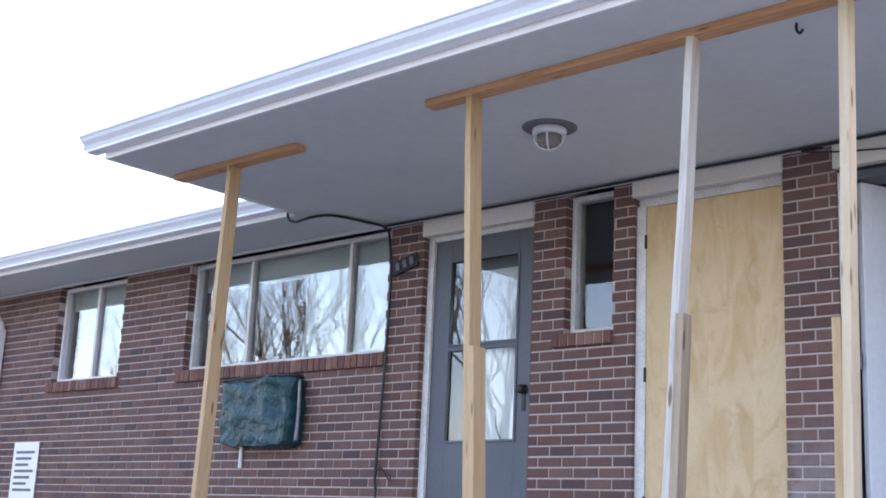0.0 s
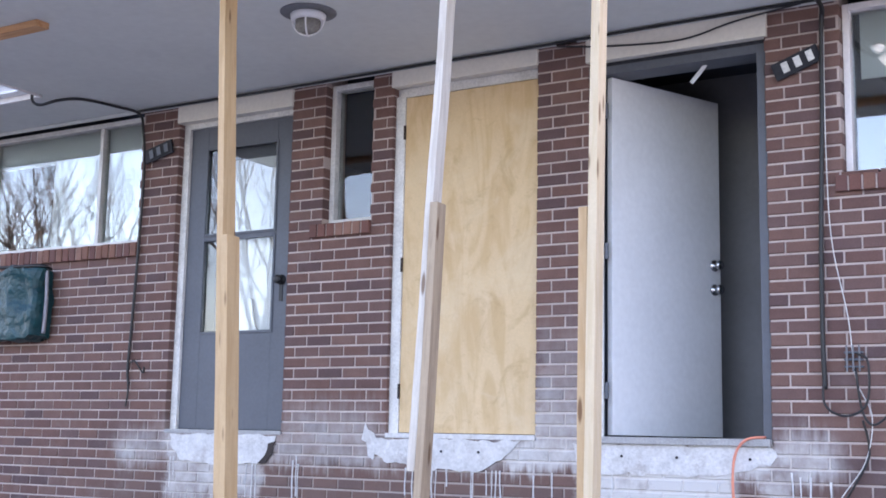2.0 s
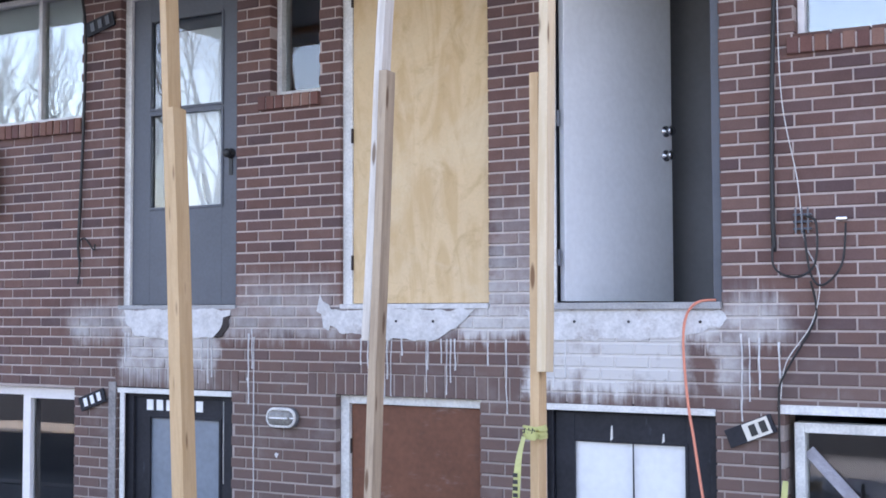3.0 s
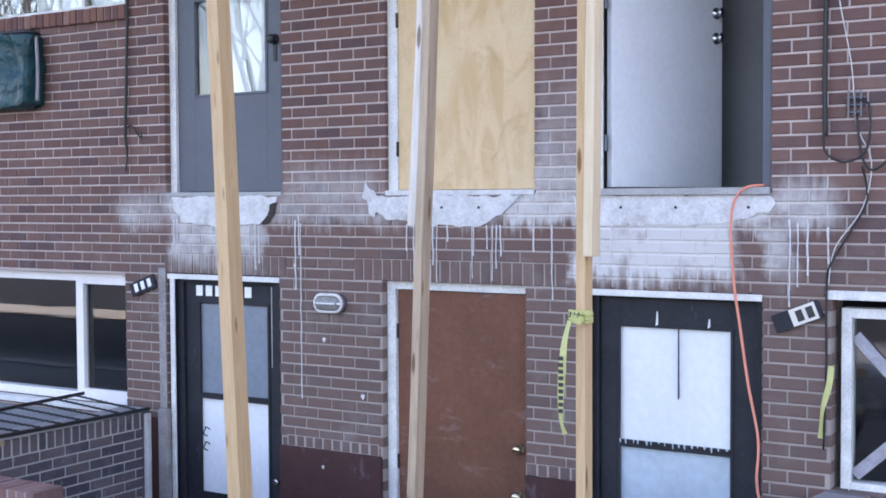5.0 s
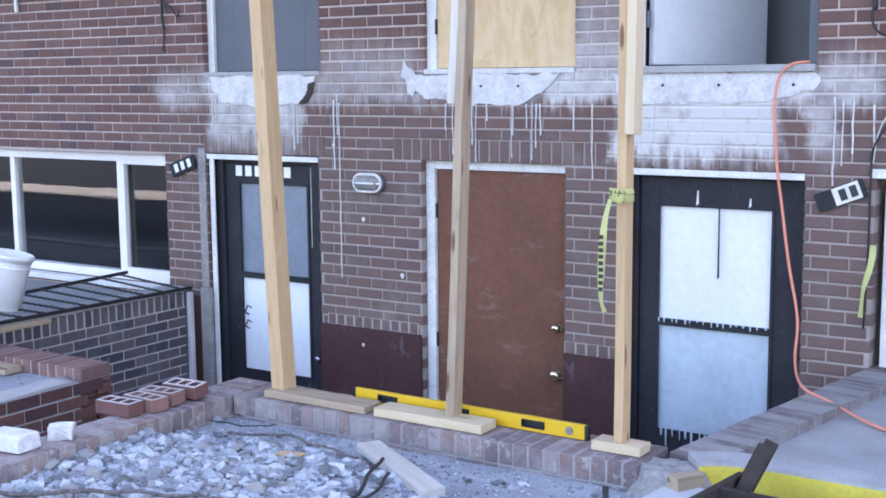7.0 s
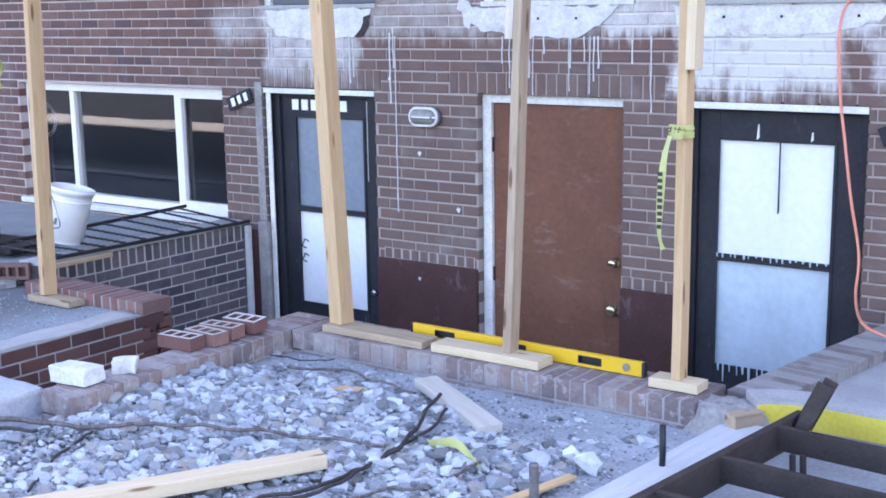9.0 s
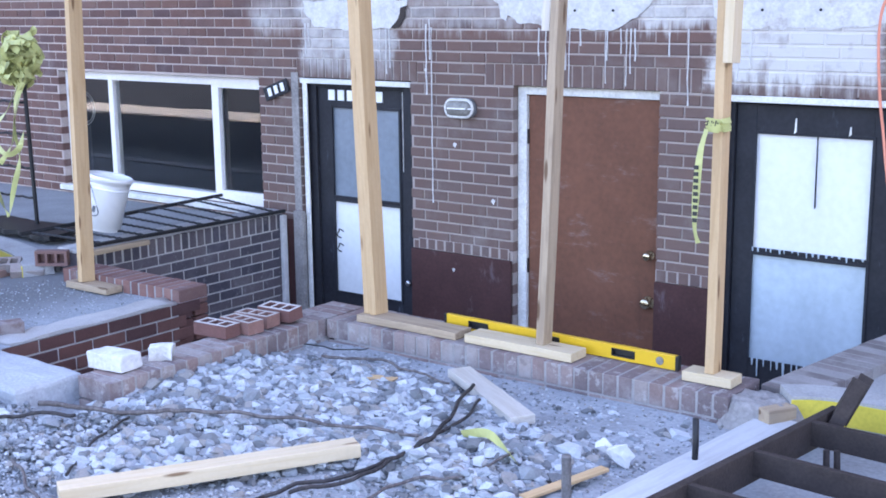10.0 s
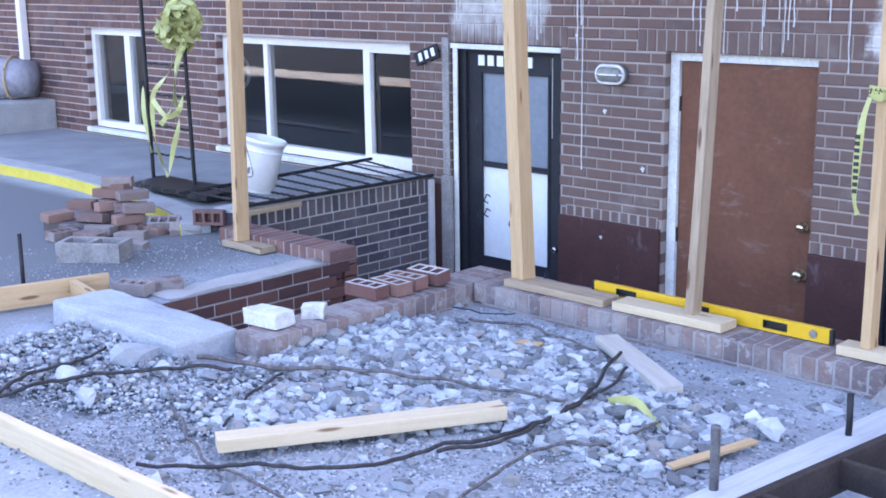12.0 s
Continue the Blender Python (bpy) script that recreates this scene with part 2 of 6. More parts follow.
for sc, lo, hi, tone, much in ((6.0, 0.52, 0.72, (0.33, 0.285, 0.265), 0.7), (30.0, 0.55, 0.72, (0.36, 0.34, 0.33), 0.5)):
    nq = node(M_slabend, "ShaderNodeTexNoise", Scale=sc, Detail=6.0, Roughness=0.7)
    se.links.new(gq.outputs["Position"], nq.inputs["Vector"])
    mixed(M_slabend, tone, maths(M_slabend, "MULTIPLY", smooth(M_slabend, nq.outputs["Fac"], lo, hi), much))
M_dust = material("dusty_ground", (0.30, 0.295, 0.29), rough=0.97, vary=0.25, scale=4, grain=70, bump=0.8, dist=0.01)
M_asphalt = material("asphalt", (0.055, 0.056, 0.058), rough=0.93, vary=0.25, scale=3, grain=150, bump=0.6)
M_stone = brick_material("broken_concrete", [(0.28, 0.30, 0.32), (0.37, 0.39, 0.415), (0.23, 0.245, 0.26), (0.47, 0.49, 0.515), (0.15, 0.155, 0.16), (0.28, 0.265, 0.25), (0.33, 0.35, 0.37), (0.21, 0.222, 0.235), (0.42, 0.44, 0.46)], 0.4, False)
M_stone.node_tree.nodes["Noise Texture"].inputs["Scale"].default_value = 24.0
M_yellow = material("yellow_kerb_paint", (0.62, 0.50, 0.06), rough=0.7, vary=0.15, scale=7, grain=60, bump=0.3)
M_level = material("yellow_level_enamel", (0.70, 0.42, 0.02), rough=0.35, vary=0.06, scale=6, grain=30, bump=0.05)
M_black = material("black_rubber", (0.012, 0.012, 0.013), rough=0.5, vary=0.2, bump=0.1)
M_iron = material("black_iron", (0.022, 0.022, 0.024), rough=0.55, metal=0.4, vary=0.3, bump=0.2)
M_rust = material("rusty_steel", (0.042, 0.031, 0.028), rough=0.75, metal=0.3, vary=0.35, scale=12, grain=90, bump=0.4)
M_chrome = material("brass_knob", (0.55, 0.46, 0.32), rough=0.22, metal=1.0, vary=0.05, bump=0)
M_steel = material("steel_knob", (0.45, 0.46, 0.48), rough=0.2, metal=1.0, vary=0.05, bump=0)
M_tarp = material("dark_green_plastic", (0.004, 0.047, 0.056), spec=0.35, rough=0.36, vary=0.3, scale=6, grain=11, bump=0.9, dist=0.035)
M_tape = material("yellow_caution_plastic", (0.47, 0.47, 0.18), rough=0.45, vary=0.1, scale=8, grain=20, bump=0.2)
M_bag = material("grey_plastic_sheet", (0.28, 0.27, 0.30), rough=0.4, vary=0.3, scale=5, grain=15, bump=0.9, dist=0.02)
M_plastic = material("white_plastic", (0.80, 0.80, 0.80), rough=0.4, vary=0.05, scale=4, grain=20, bump=0.05)
M_hose = material("orange_cord_rubber", (0.75, 0.26, 0.17), rough=0.5, vary=0.06, bump=0.05)
M_blind = material("white_blind_fabric", (0.88, 0.88, 0.87), rough=0.8, vary=0.04, scale=2, grain=20, bump=0.1)
# near-black tone: the dimness of the rooms behind the glass is in the colour
M_dark = material("dim_room_tone", (0.024, 0.030, 0.040), rough=0.9, vary=0.1, scale=2, bump=0.1)
M_roomgrey = material("room_grey_paint", (0.17, 0.172, 0.18), rough=0.8, vary=0.08, scale=2, grain=30, bump=0.08)
M_roof = material("roof_shingle", (0.10, 0.095, 0.09), rough=0.95, vary=0.3, scale=7, grain=60, bump=0.6)
M_bark = material("bark", (0.05, 0.04, 0.034), rough=0.95, vary=0.3, scale=9, grain=50, bump=0.7)
M_hedge = material("evergreen_leaf", (0.035, 0.05, 0.03), rough=0.8, vary=0.3, scale=9, grain=50, bump=0.3)
M_ink = material("black_print", (0.02, 0.02, 0.02), rough=0.5, bump=0)
M_barewhite = material("white_print", (0.82, 0.82, 0.82), rough=0.5, vary=0.05, bump=0)


def wood_material(name, a, b, ring=5.0, rough=0.7, stretch=(9.0, 9.0, 0.7), knots=True, swirl=0.6):
    """Sawn timber with grain along the piece's own long axis (z) and knots."""
    m = material(name, a, rough=rough, vary=0.06, scale=3, grain=70, bump=0.15)
    t = m.node_tree
    tex = t.nodes.new("ShaderNodeTexCoord")
    info = t.nodes.new("ShaderNodeObjectInfo")
    mp = node(m, "ShaderNodeMapping", Scale=stretch)
    t.links.new(tex.outputs["Object"], mp.inputs["Vector"])
    off = t.nodes.new("ShaderNodeVectorMath")
    off.operation = "ADD"
    t.links.new(mp.outputs[0], off.inputs[0])
    cmb = t.nodes.new("ShaderNodeCombineXYZ")
    for i in range(3):
        t.links.new(maths(m, "MULTIPLY", info.outputs["Random"], 37.0 + i * 11), cmb.inputs[i])
    t.links.new(cmb.outputs[0], off.inputs[1])
    n = node(m, "ShaderNodeTexNoise", Scale=ring, Detail=5.0, Roughness=0.6, Distortion=swirl)
    t.links.new(off.outputs[0], n.inputs["Vector"])
    mixed(m, b, smooth(m, n.outputs["Fac"], 0.42, 0.66))
    if not knots:
        return m
    kn = node(m, "ShaderNodeMapping", Scale=(16.0, 16.0, 3.2))
    t.links.new(tex.outputs["Object"], kn.inputs["Vector"])
    off2 = t.nodes.new("ShaderNodeVectorMath")
    off2.operation = "ADD"
    t.links.new(kn.outputs[0], off2.inputs[0])
    t.links.new(cmb.outputs[0], off2.inputs[1])
    v = node(m, "ShaderNodeTexVoronoi", Scale=1.0)
    t.links.new(off2.outputs[0], v.inputs["Vector"])
    mixed(m, (a[0] * 0.35, a[1] * 0.26, a[2] * 0.2), smooth(m, v.outputs["Distance"], 0.20, 0.10))
    return m


M_pine = wood_material("new_pine", (0.53, 0.355, 0.19), (0.475, 0.305, 0.15))
M_dustpine = wood_material("dusty_pine", (0.50, 0.46, 0.41), (0.44, 0.39, 0.33), knots=False)
M_whiteboard = wood_material("whitewashed_board", (0.50, 0.51, 0.52), (0.44, 0.445, 0.45), knots=False)
M_pale_pine = wood_material("pale_pine", (0.60, 0.48, 0.32), (0.555, 0.43, 0.27))
M_oldpine = wood_material("weathered_pine", (0.40, 0.30, 0.20), (0.31, 0.225, 0.15))
M_greypine = wood_material("bleached_pine", (0.60, 0.55, 0.48), (0.50, 0.44, 0.37))
M_orange = wood_material("orange_pine", (0.62, 0.345, 0.175), (0.54, 0.27, 0.12))
M_ply = wood_material("plywood", (0.66, 0.48, 0.275), (0.58, 0.395, 0.205), ring=1.5, stretch=(3.2, 3.2, 0.8), knots=False, swirl=2.2)
gy = M_ply.node_tree.nodes.new("ShaderNodeNewGeometry")
for sc, lo, hi, tone, much in ((2.2, 0.46, 0.72, (0.70, 0.56, 0.37), 0.6), (3.7, 0.52, 0.70, (0.43, 0.275, 0.125), 0.5), (13.0, 0.56, 0.72, (0.46, 0.31, 0.16), 0.4)):
    ny = node(M_ply, "ShaderNodeTexNoise", Scale=sc, Detail=7.0, Roughness=0.68, Distortion=0.8)
    M_ply.node_tree.links.new(gy.outputs["Position"], ny.inputs["Vector"])
    mixed(M_ply, tone, maths(M_ply, "MULTIPLY", smooth(M_ply, ny.outputs["Fac"], lo, hi), much))
M_oldtwig = wood_material("grey_stick", (0.075, 0.06, 0.058), (0.15, 0.13, 0.125))
M_twig = wood_material("dark_stick", (0.020, 0.017, 0.018), (0.045, 0.038, 0.037))

M_glass = bpy.data.materials.new("window_glass")
M_glass.use_nodes = True
gb = M_glass.node_tree.nodes["Principled BSDF"]
gb.inputs["Base Color"].default_value = (0.93, 0.97, 0.96, 1)
gb.inputs["Transmission Weight"].default_value = 1.0
gb.inputs["Roughness"].default_value = 0.01
gb.inputs["IOR"].default_value = 1.55
M_coated = M_glass.copy()
M_coated.name = "coated_window_glass"
M_coated.node_tree.nodes["Principled BSDF"].inputs["IOR"].default_value = 1.68
M_frost = material("whitened_glass", (0.72, 0.74, 0.75), rough=0.3, vary=0.06, scale=3, grain=24, bump=0.05)
M_dimglass = material("dim_smeared_glass", (0.20, 0.235, 0.275), rough=0.25, vary=0.12, scale=4, grain=24, bump=0.05)
M_frostblue = material("soap_smeared_glass", (0.42, 0.50, 0.56), rough=0.3, vary=0.12, scale=5, grain=24, bump=0.05)

# ---- mesh helpers ----
def mesh_of(name, bm, mat, smooth_faces=False):
    me = bpy.data.meshes.new(name)
    bmesh.ops.recalc_face_normals(bm, faces=bm.faces)
    bm.to_mesh(me)
    bm.free()
    me.materials.append(mat)
    if smooth_faces:
        for p in me.polygons:
            p.use_smooth = True
    return me


def part(name, bm, mat, parent=None, label="", smooth_faces=False):
    ob = new(name, mesh_of(name, bm, mat, smooth_faces))
    ob.parent = parent
    if label:
        tagged(ob, label)
    return ob


def empty(name, m=None):
    e = new(name)
    e.empty_display_size = 0.05
    if m is not None:
        e.matrix_world = m
    return e


def box(x0, x1, y0, y1, z0, z1, bev=0.0, bm=None):
    bm = bm or bmesh.new()
    r = bmesh.ops.create_cube(bm, size=1.0, matrix=Matrix.LocRotScale(((x0 + x1) / 2, (y0 + y1) / 2, (z0 + z1) / 2), None, (x1 - x0, y1 - y0, z1 - z0)))
    if bev:
        vs = set(r["verts"])
        es = [e for e in bm.edges if e.verts[0] in vs and e.verts[1] in vs]
        bmesh.ops.bevel(bm, geom=es, offset=bev, segments=2, affect="EDGES", profile=0.6)
    return bm


def ring(x0, x1, z0, z1, w, y0, y1, bev=0.004, bottom=None):
    """A rectangular frame in the wall's plane: bar width w."""
    bm = bmesh.new()
    wb = w if bottom is None else bottom
    box(x0, x0 + w, y0, y1, z0, z1, bev, bm)
    box(x1 - w, x1, y0, y1, z0, z1, bev, bm)
    box(x0 + w, x1 - w, y0, y1, z1 - w, z1, bev, bm)
    if wb:
        box(x0 + w, x1 - w, y0, y1, z0, z0 + wb, bev, bm)
    return bm


def tube(points, r, n=8, taper=None, bm=None, closed=False):
    """A round bar or cord swept along points, smoothed between them."""
    bm = bm or bmesh.new()
    P = [Vector(p) for p in points]
    rings = []
    for i, p in enumerate(P):
        d = (P[min(i + 1, len(P) - 1)] - P[max(i - 1, 0)]).normalized()
        a = d.cross(Vector((0.13, 0.29, 0.95)))
        if a.length < 0.1:
            a = d.cross(Vector((1, 0, 0)))
        a.normalize()
        b = d.cross(a)
        k = r if taper is None else r + (taper - r) * i / (len(P) - 1)
        rings.append([bm.verts.new(p + (a * math.cos(2 * math.pi * j / n) + b * math.sin(2 * math.pi * j / n)) * k) for j in range(n)])
    for u, v in zip(rings, rings[1:]):
        for j in range(n):
            bm.faces.new((u[j], u[(j + 1) % n], v[(j + 1) % n], v[j]))
    bm.faces.new(rings[0][::-1])
    bm.faces.new(rings[-1])
    return bm


def spline(points, step=6):
    """Points along a smooth line through the given ones."""
    P = [Vector(p) for p in points]
    out = []
    for i in range(len(P) - 1):
        a, b, c, d = P[max(i - 1, 0)], P[i], P[i + 1], P[min(i + 2, len(P) - 1)]
        for k in range(step):
            t = k / step
            out.append(0.5 * ((2 * b) + (c - a) * t + (2 * a - 5 * b + 4 * c - d) * t * t + (3 * b - a - 3 * c + d) * t ** 3))
    return out + [P[-1]]


def lathe(profile, n=24, bm=None):
    """A turned form about z from (radius, height) pairs."""
    bm = bm or bmesh.new()
    rings = [[bm.verts.new((r * math.cos(2 * math.pi * j / n), r * math.sin(2 * math.pi * j / n), z)) for j in range(n)] for r, z in profile]
    for u, v in zip(rings, rings[1:]):
        for j in range(n):
            bm.faces.new((u[j], u[(j + 1) % n], v[(j + 1) % n], v[j]))
    bm.faces.new(rings[0][::-1])
    bm.faces.new(rings[-1])
    return bm


def stick(name, p0, p1, w, d, mat, up=(0, -1, 0), bev=0.003, parent=None, label="", ragged=0.0):
    """A sawn timber from p0 to p1: w across, d along `up`. Its own z is its length."""
    p0, p1 = Vector(p0), Vector(p1)
    ax = (p1 - p0)
    L = ax.length
    ax.normalize()
    y = Vector(up) - ax * Vector(up).dot(ax)
    y.normalize()
    x = y.cross(ax)
    bm = box(-w / 2, w / 2, -d / 2, d / 2, 0, L, bev)
    if ragged:
        bmesh.ops.subdivide_edges(bm, edges=[e for e in bm.edges if abs((e.verts[0].co - e.verts[1].co).z) > L * 0.5], cuts=10)
        for v in bm.verts:
            v.co.x += ragged * noise.noise(Vector((v.co.z * 1.7, w * 40, p0.x * 7)))
            v.co.y += ragged * noise.noise(Vector((v.co.z * 1.7 + 9, d * 40, p0.y * 7)))
    m = Matrix((x, y, ax)).transposed().to_4x4()
    m.translation = p0
    ob = part(name, bm, mat, parent, label)
    ob.matrix_world = m
    return ob


def sheet(outline, y, thick, jag=0.0, seed=0):
    """A plate in the wall's plane from an outline of (x, z), with a broken edge."""
    pts = []
    n = len(outline)
    for i in range(n):
        a, b = Vector(outline[i]), Vector(outline[(i + 1) % n])
        k = max(1, int((b - a).length / 0.03)) if jag else 1
        for j in range(k):
            p = a.lerp(b, j / k)
            if jag and j:
                p.x += jag * noise.noise(Vector((p.x * 14, p.y * 14, seed)))
                p.y += jag * noise.noise(Vector((p.x * 14, p.y * 14, seed + 7.3)))
            pts.append(p)
    bm = bmesh.new()
    f = bm.faces.new([bm.verts.new((p.x, y, p.y)) for p in pts])
    r = bmesh.ops.extrude_face_region(bm, geom=[f])
    for v in r["geom"]:
        if isinstance(v, bmesh.types.BMVert):
            v.co.y += thick
    bmesh.ops.triangulate(bm, faces=[g for g in bm.faces if len(g.verts) > 4])
    return bm


def brick_mesh(name, lx, ly, lz, mat, ch=0.004):
    """One brick about its centre, with worn edges."""
    return mesh_of(name, box(-lx / 2, lx / 2, -ly / 2, ly / 2, -lz / 2, lz / 2, ch), mat)


def cored_brick(name, mat, lx=0.194, ly=0.092, lz=0.057, dusty=True):
    """A brick with its row of core holes sunk into the top."""
    bm = bmesh.new()
    xs = [-lx / 2]
    for k in range(3):
        c = (k - 1) * lx * 0.3
        xs += [c - 0.022, c + 0.022]
    xs.append(lx / 2)
    ys = [-ly / 2, -0.028, 0.028, ly / 2]
    grid = [[bm.verts.new((x, y, lz / 2)) for y in ys] for x in xs]
    for i in range(len(xs) - 1):
        for j in range(3):
            q = [grid[i][j], grid[i + 1][j], grid[i + 1][j + 1], grid[i][j + 1]]
            if j == 1 and i % 2 == 1:
                low = [bm.verts.new((v.co.x, v.co.y, -lz / 2 + 0.004)) for v in q]
                for k in range(4):
                    bm.faces.new((q[k], q[(k + 1) % 4], low[(k + 1) % 4], low[k]))
                bm.faces.new(low)
            else:
                bm.faces.new(q)
    base = [bm.verts.new((x, y, -lz / 2)) for x, y in ((-lx / 2, -ly / 2), (lx / 2, -ly / 2), (lx / 2, ly / 2), (-lx / 2, ly / 2))]
    bm.faces.new(base[::-1])
    n = len(xs)
    bm.faces.new([grid[i][0] for i in range(n - 1, -1, -1)] + [base[0], base[1]])
    bm.faces.new([grid[i][3] for i in range(n)] + [base[2], base[3]])
    bm.faces.new([grid[0][j] for j in range(4)] + [base[3], base[0]])
    bm.faces.new([grid[n - 1][j] for j in range(3, -1, -1)] + [base[1], base[2]])
    me = mesh_of(name, bm, mat)
    me.materials.append(M_greybrick)      # mortar dust on the upper face
    for p in me.polygons:
        if dusty and p.center.z > lz / 2 - 0.002:
            p.material_index = 1
    return me


class Bricks:
    """Many chamfered bricks gathered into one mesh."""
    def __init__(self):
        self.v, self.f = [], []

    def add(self, x0, x1, y0, y1, z0, z1, c=0.004, m=None):
        """The face towards -y is chamfered."""
        k = len(self.v)
        pts = [(x0 + c, y0, z0 + c), (x1 - c, y0, z0 + c), (x1 - c, y0, z1 - c), (x0 + c, y0, z1 - c),
               (x0, y0 + c, z0), (x1, y0 + c, z0), (x1, y0 + c, z1), (x0, y0 + c, z1),
               (x0, y1, z0), (x1, y1, z0), (x1, y1, z1), (x0, y1, z1)]
        if m is not None:
            pts = [tuple(m @ Vector(p)) for p in pts]
        self.v += pts
        self.f += [(k, k + 1, k + 2, k + 3)]
        for a in (0, 4):
            for i in range(4):
                j = (i + 1) % 4
                self.f.append((k + a + i, k + a + 4 + i, k + a + 4 + j, k + a + j))
        self.f.append((k + 11, k + 10, k + 9, k + 8))

    def mesh(self, name, mat):
        me = bpy.data.meshes.new(name)
        me.from_pydata(self.v, [], self.f)
        me.materials.append(mat)
        return me

# ---- the ground: one sheet with the sunken yard, its stair and the rubble bed cut into it ----
PIT_X0, PIT_X1, PIT_Y0 = -1.17, 3.62, -1.78     # sunken yard before the lower doors
GAP_X0, GAP_X1, GAP_Y0 = -0.03, 0.85, -3.25     # stair down into it
PIT_Z = -1.0


def ground_z(x, y):
    """Height of the ground: walk along the house, sunk lot beyond the kerb, rubble bed."""
    z = 0.0
    if x < -0.9:
        z = -0.06 + 0.06 * max(0.0, min(1.0, (x + 1.7) / 0.7))
    if 1.04 < x < 3.2 and y < -2.1:
        z = 0.012 * noise.noise(Vector((x * 3, y * 3, 0))) + 0.006 * noise.noise(Vector((x * 11, y * 11, 4)))
    if -0.9 < x < 1.1 and y < -3.3:
        z = -0.03
    return z


xs = sorted(set([-90, -40, -20, -12, -9, -7.5] + [round(-6.5 + 0.25 * i, 3) for i in range(20)] + [PIT_X0, GAP_X0, GAP_X1, 0.3, 0.55, PIT_X1, 3.5]
                + [round(1.04 + 0.08 * i, 3) for i in range(28)] + [3.7, 4.2, 5, 6, 8, 12, 20, 40, 90]))
ys = sorted(set([-160, -80, -40, -20, -14, -10, -8, -7, -6.5, -6, -5.6, -5.2] + [round(-5 + 0.08 * i, 3) for i in range(37)] + [GAP_Y0, PIT_Y0, -1.62, -1.5, -1, -0.5, 0.05]))
bm = bmesh.new()
V = {}
for x in xs:
    for y in ys:
        V[x, y] = bm.verts.new((x, y, ground_z(x, y)))
for x0, x1 in zip(xs, xs[1:]):
    for y0, y1 in zip(ys, ys[1:]):
        cx, cy = (x0 + x1) / 2, (y0 + y1) / 2
        if PIT_X0 < cx < PIT_X1 and cy > PIT_Y0 or GAP_X0 < cx < GAP_X1 and cy > GAP_Y0:
            continue
        bm.faces.new((V[x0, y0], V[x1, y0], V[x1, y1], V[x0, y1]))
for v in [v for v in bm.verts if not v.link_faces]:
    bm.verts.remove(v)
M_ground = material("dusty_yard", (0.295, 0.312, 0.333), rough=0.97, vary=0.26, scale=4.5, grain=60, bump=0.5, dist=0.008)
gg = M_ground.node_tree.nodes.new("ShaderNodeNewGeometry")
gs = M_ground.node_tree.nodes.new("ShaderNodeSeparateXYZ")
M_ground.node_tree.links.new(gg.outputs["Position"], gs.inputs[0])
lot = maths(M_ground, "MULTIPLY", smooth(M_ground, gs.outputs["X"], -0.15, -0.9), smooth(M_ground, gs.outputs["Y"], -1.55, -1.75))
far = smooth(M_ground, gs.outputs["Y"], -6.4, -7.4)
mixed(M_ground, (0.14, 0.144, 0.15), lot)
tar = maths(M_ground, "MAXIMUM", maths(M_ground, "MULTIPLY", smooth(M_ground, gs.outputs["X"], -3.0, -4.5), smooth(M_ground, gs.outputs["Y"], -2.0, -2.8)), far)
mixed(M_ground, (0.020, 0.024, 0.031), tar)
tagged(part("ground", bm, M_ground), "dusty grey yard of crushed concrete and worn paving", "ground", kind="structure")

# walls and floor of the sunken yard
pit = empty("sunken_yard")
tagged(pit, "sunken concrete yard before the lower doors", "yard", kind="structure")
part("floor", box(PIT_X0, PIT_X1, -1.8, 0.2, PIT_Z - 0.1, PIT_Z), M_concrete, pit)
walk_top = bmesh.new()
f = walk_top.faces.new([walk_top.verts.new((x, y, 0.055)) for x, y in ((3.345, -1.86), (12.0, -1.86), (12.0, -0.004), (3.65, -0.004))])
for v in bmesh.ops.extrude_face_region(walk_top, geom=[f])["geom"]:
    if isinstance(v, bmesh.types.BMVert):
        v.co.z = -0.2
part("walkway", walk_top, M_concrete, pit, "concrete walk along the house")
part("footing", box(3.15, 3.66, -1.86, -0.004, PIT_Z, -0.205), M_dirtyconc, pit, "grey concrete retaining wall")
for i in range(6):
    part("step", box(GAP_X0, GAP_X1, GAP_Y0 + 0.27 * i, GAP_Y0 + 0.27 * (i + 1), PIT_Z - 0.1, -0.16 - 0.165 * i, 0.008), M_concrete, pit, "concrete step")
part("stair_floor", box(GAP_X0, GAP_X1, GAP_Y0 + 1.62, -1.78, PIT_Z - 0.1, PIT_Z + 0.001), M_concrete, pit)

# ---- the house ----
P, COURSE0, BRICK = 0.0677, 1.664, 0.191
# X_R runs past the view: the unseen east length is added to shade the yard
X_L, X_R, Z_B, Z_T = -9.0, 12.0, PIT_Z, 3.86
UP = [(-5.93, -4.80, 2.90, 3.86), (-3.80, -1.36, 2.90, 3.86), (-1.0, 0.0, 1.58, 3.86), (0.27, 0.64, 2.91, 3.86),
      (0.80, 1.805, 1.58, 3.86), (2.13, 3.14, 1.58, 3.86), (3.53, 5.9, 2.92, 3.86)]
LOW = [(-5.82, -4.84, 0.10, 1.04), (-3.72, -1.40, 0.10, 1.03), (-1.0, -0.03, PIT_Z, 1.055), (0.77, 1.745, PIT_Z, 1.055),
       (2.13, 3.10, PIT_Z, 1.06), (3.45, 5.8, 0.08, 1.05)]
HOLES = UP + LOW
DEEP = 0.24

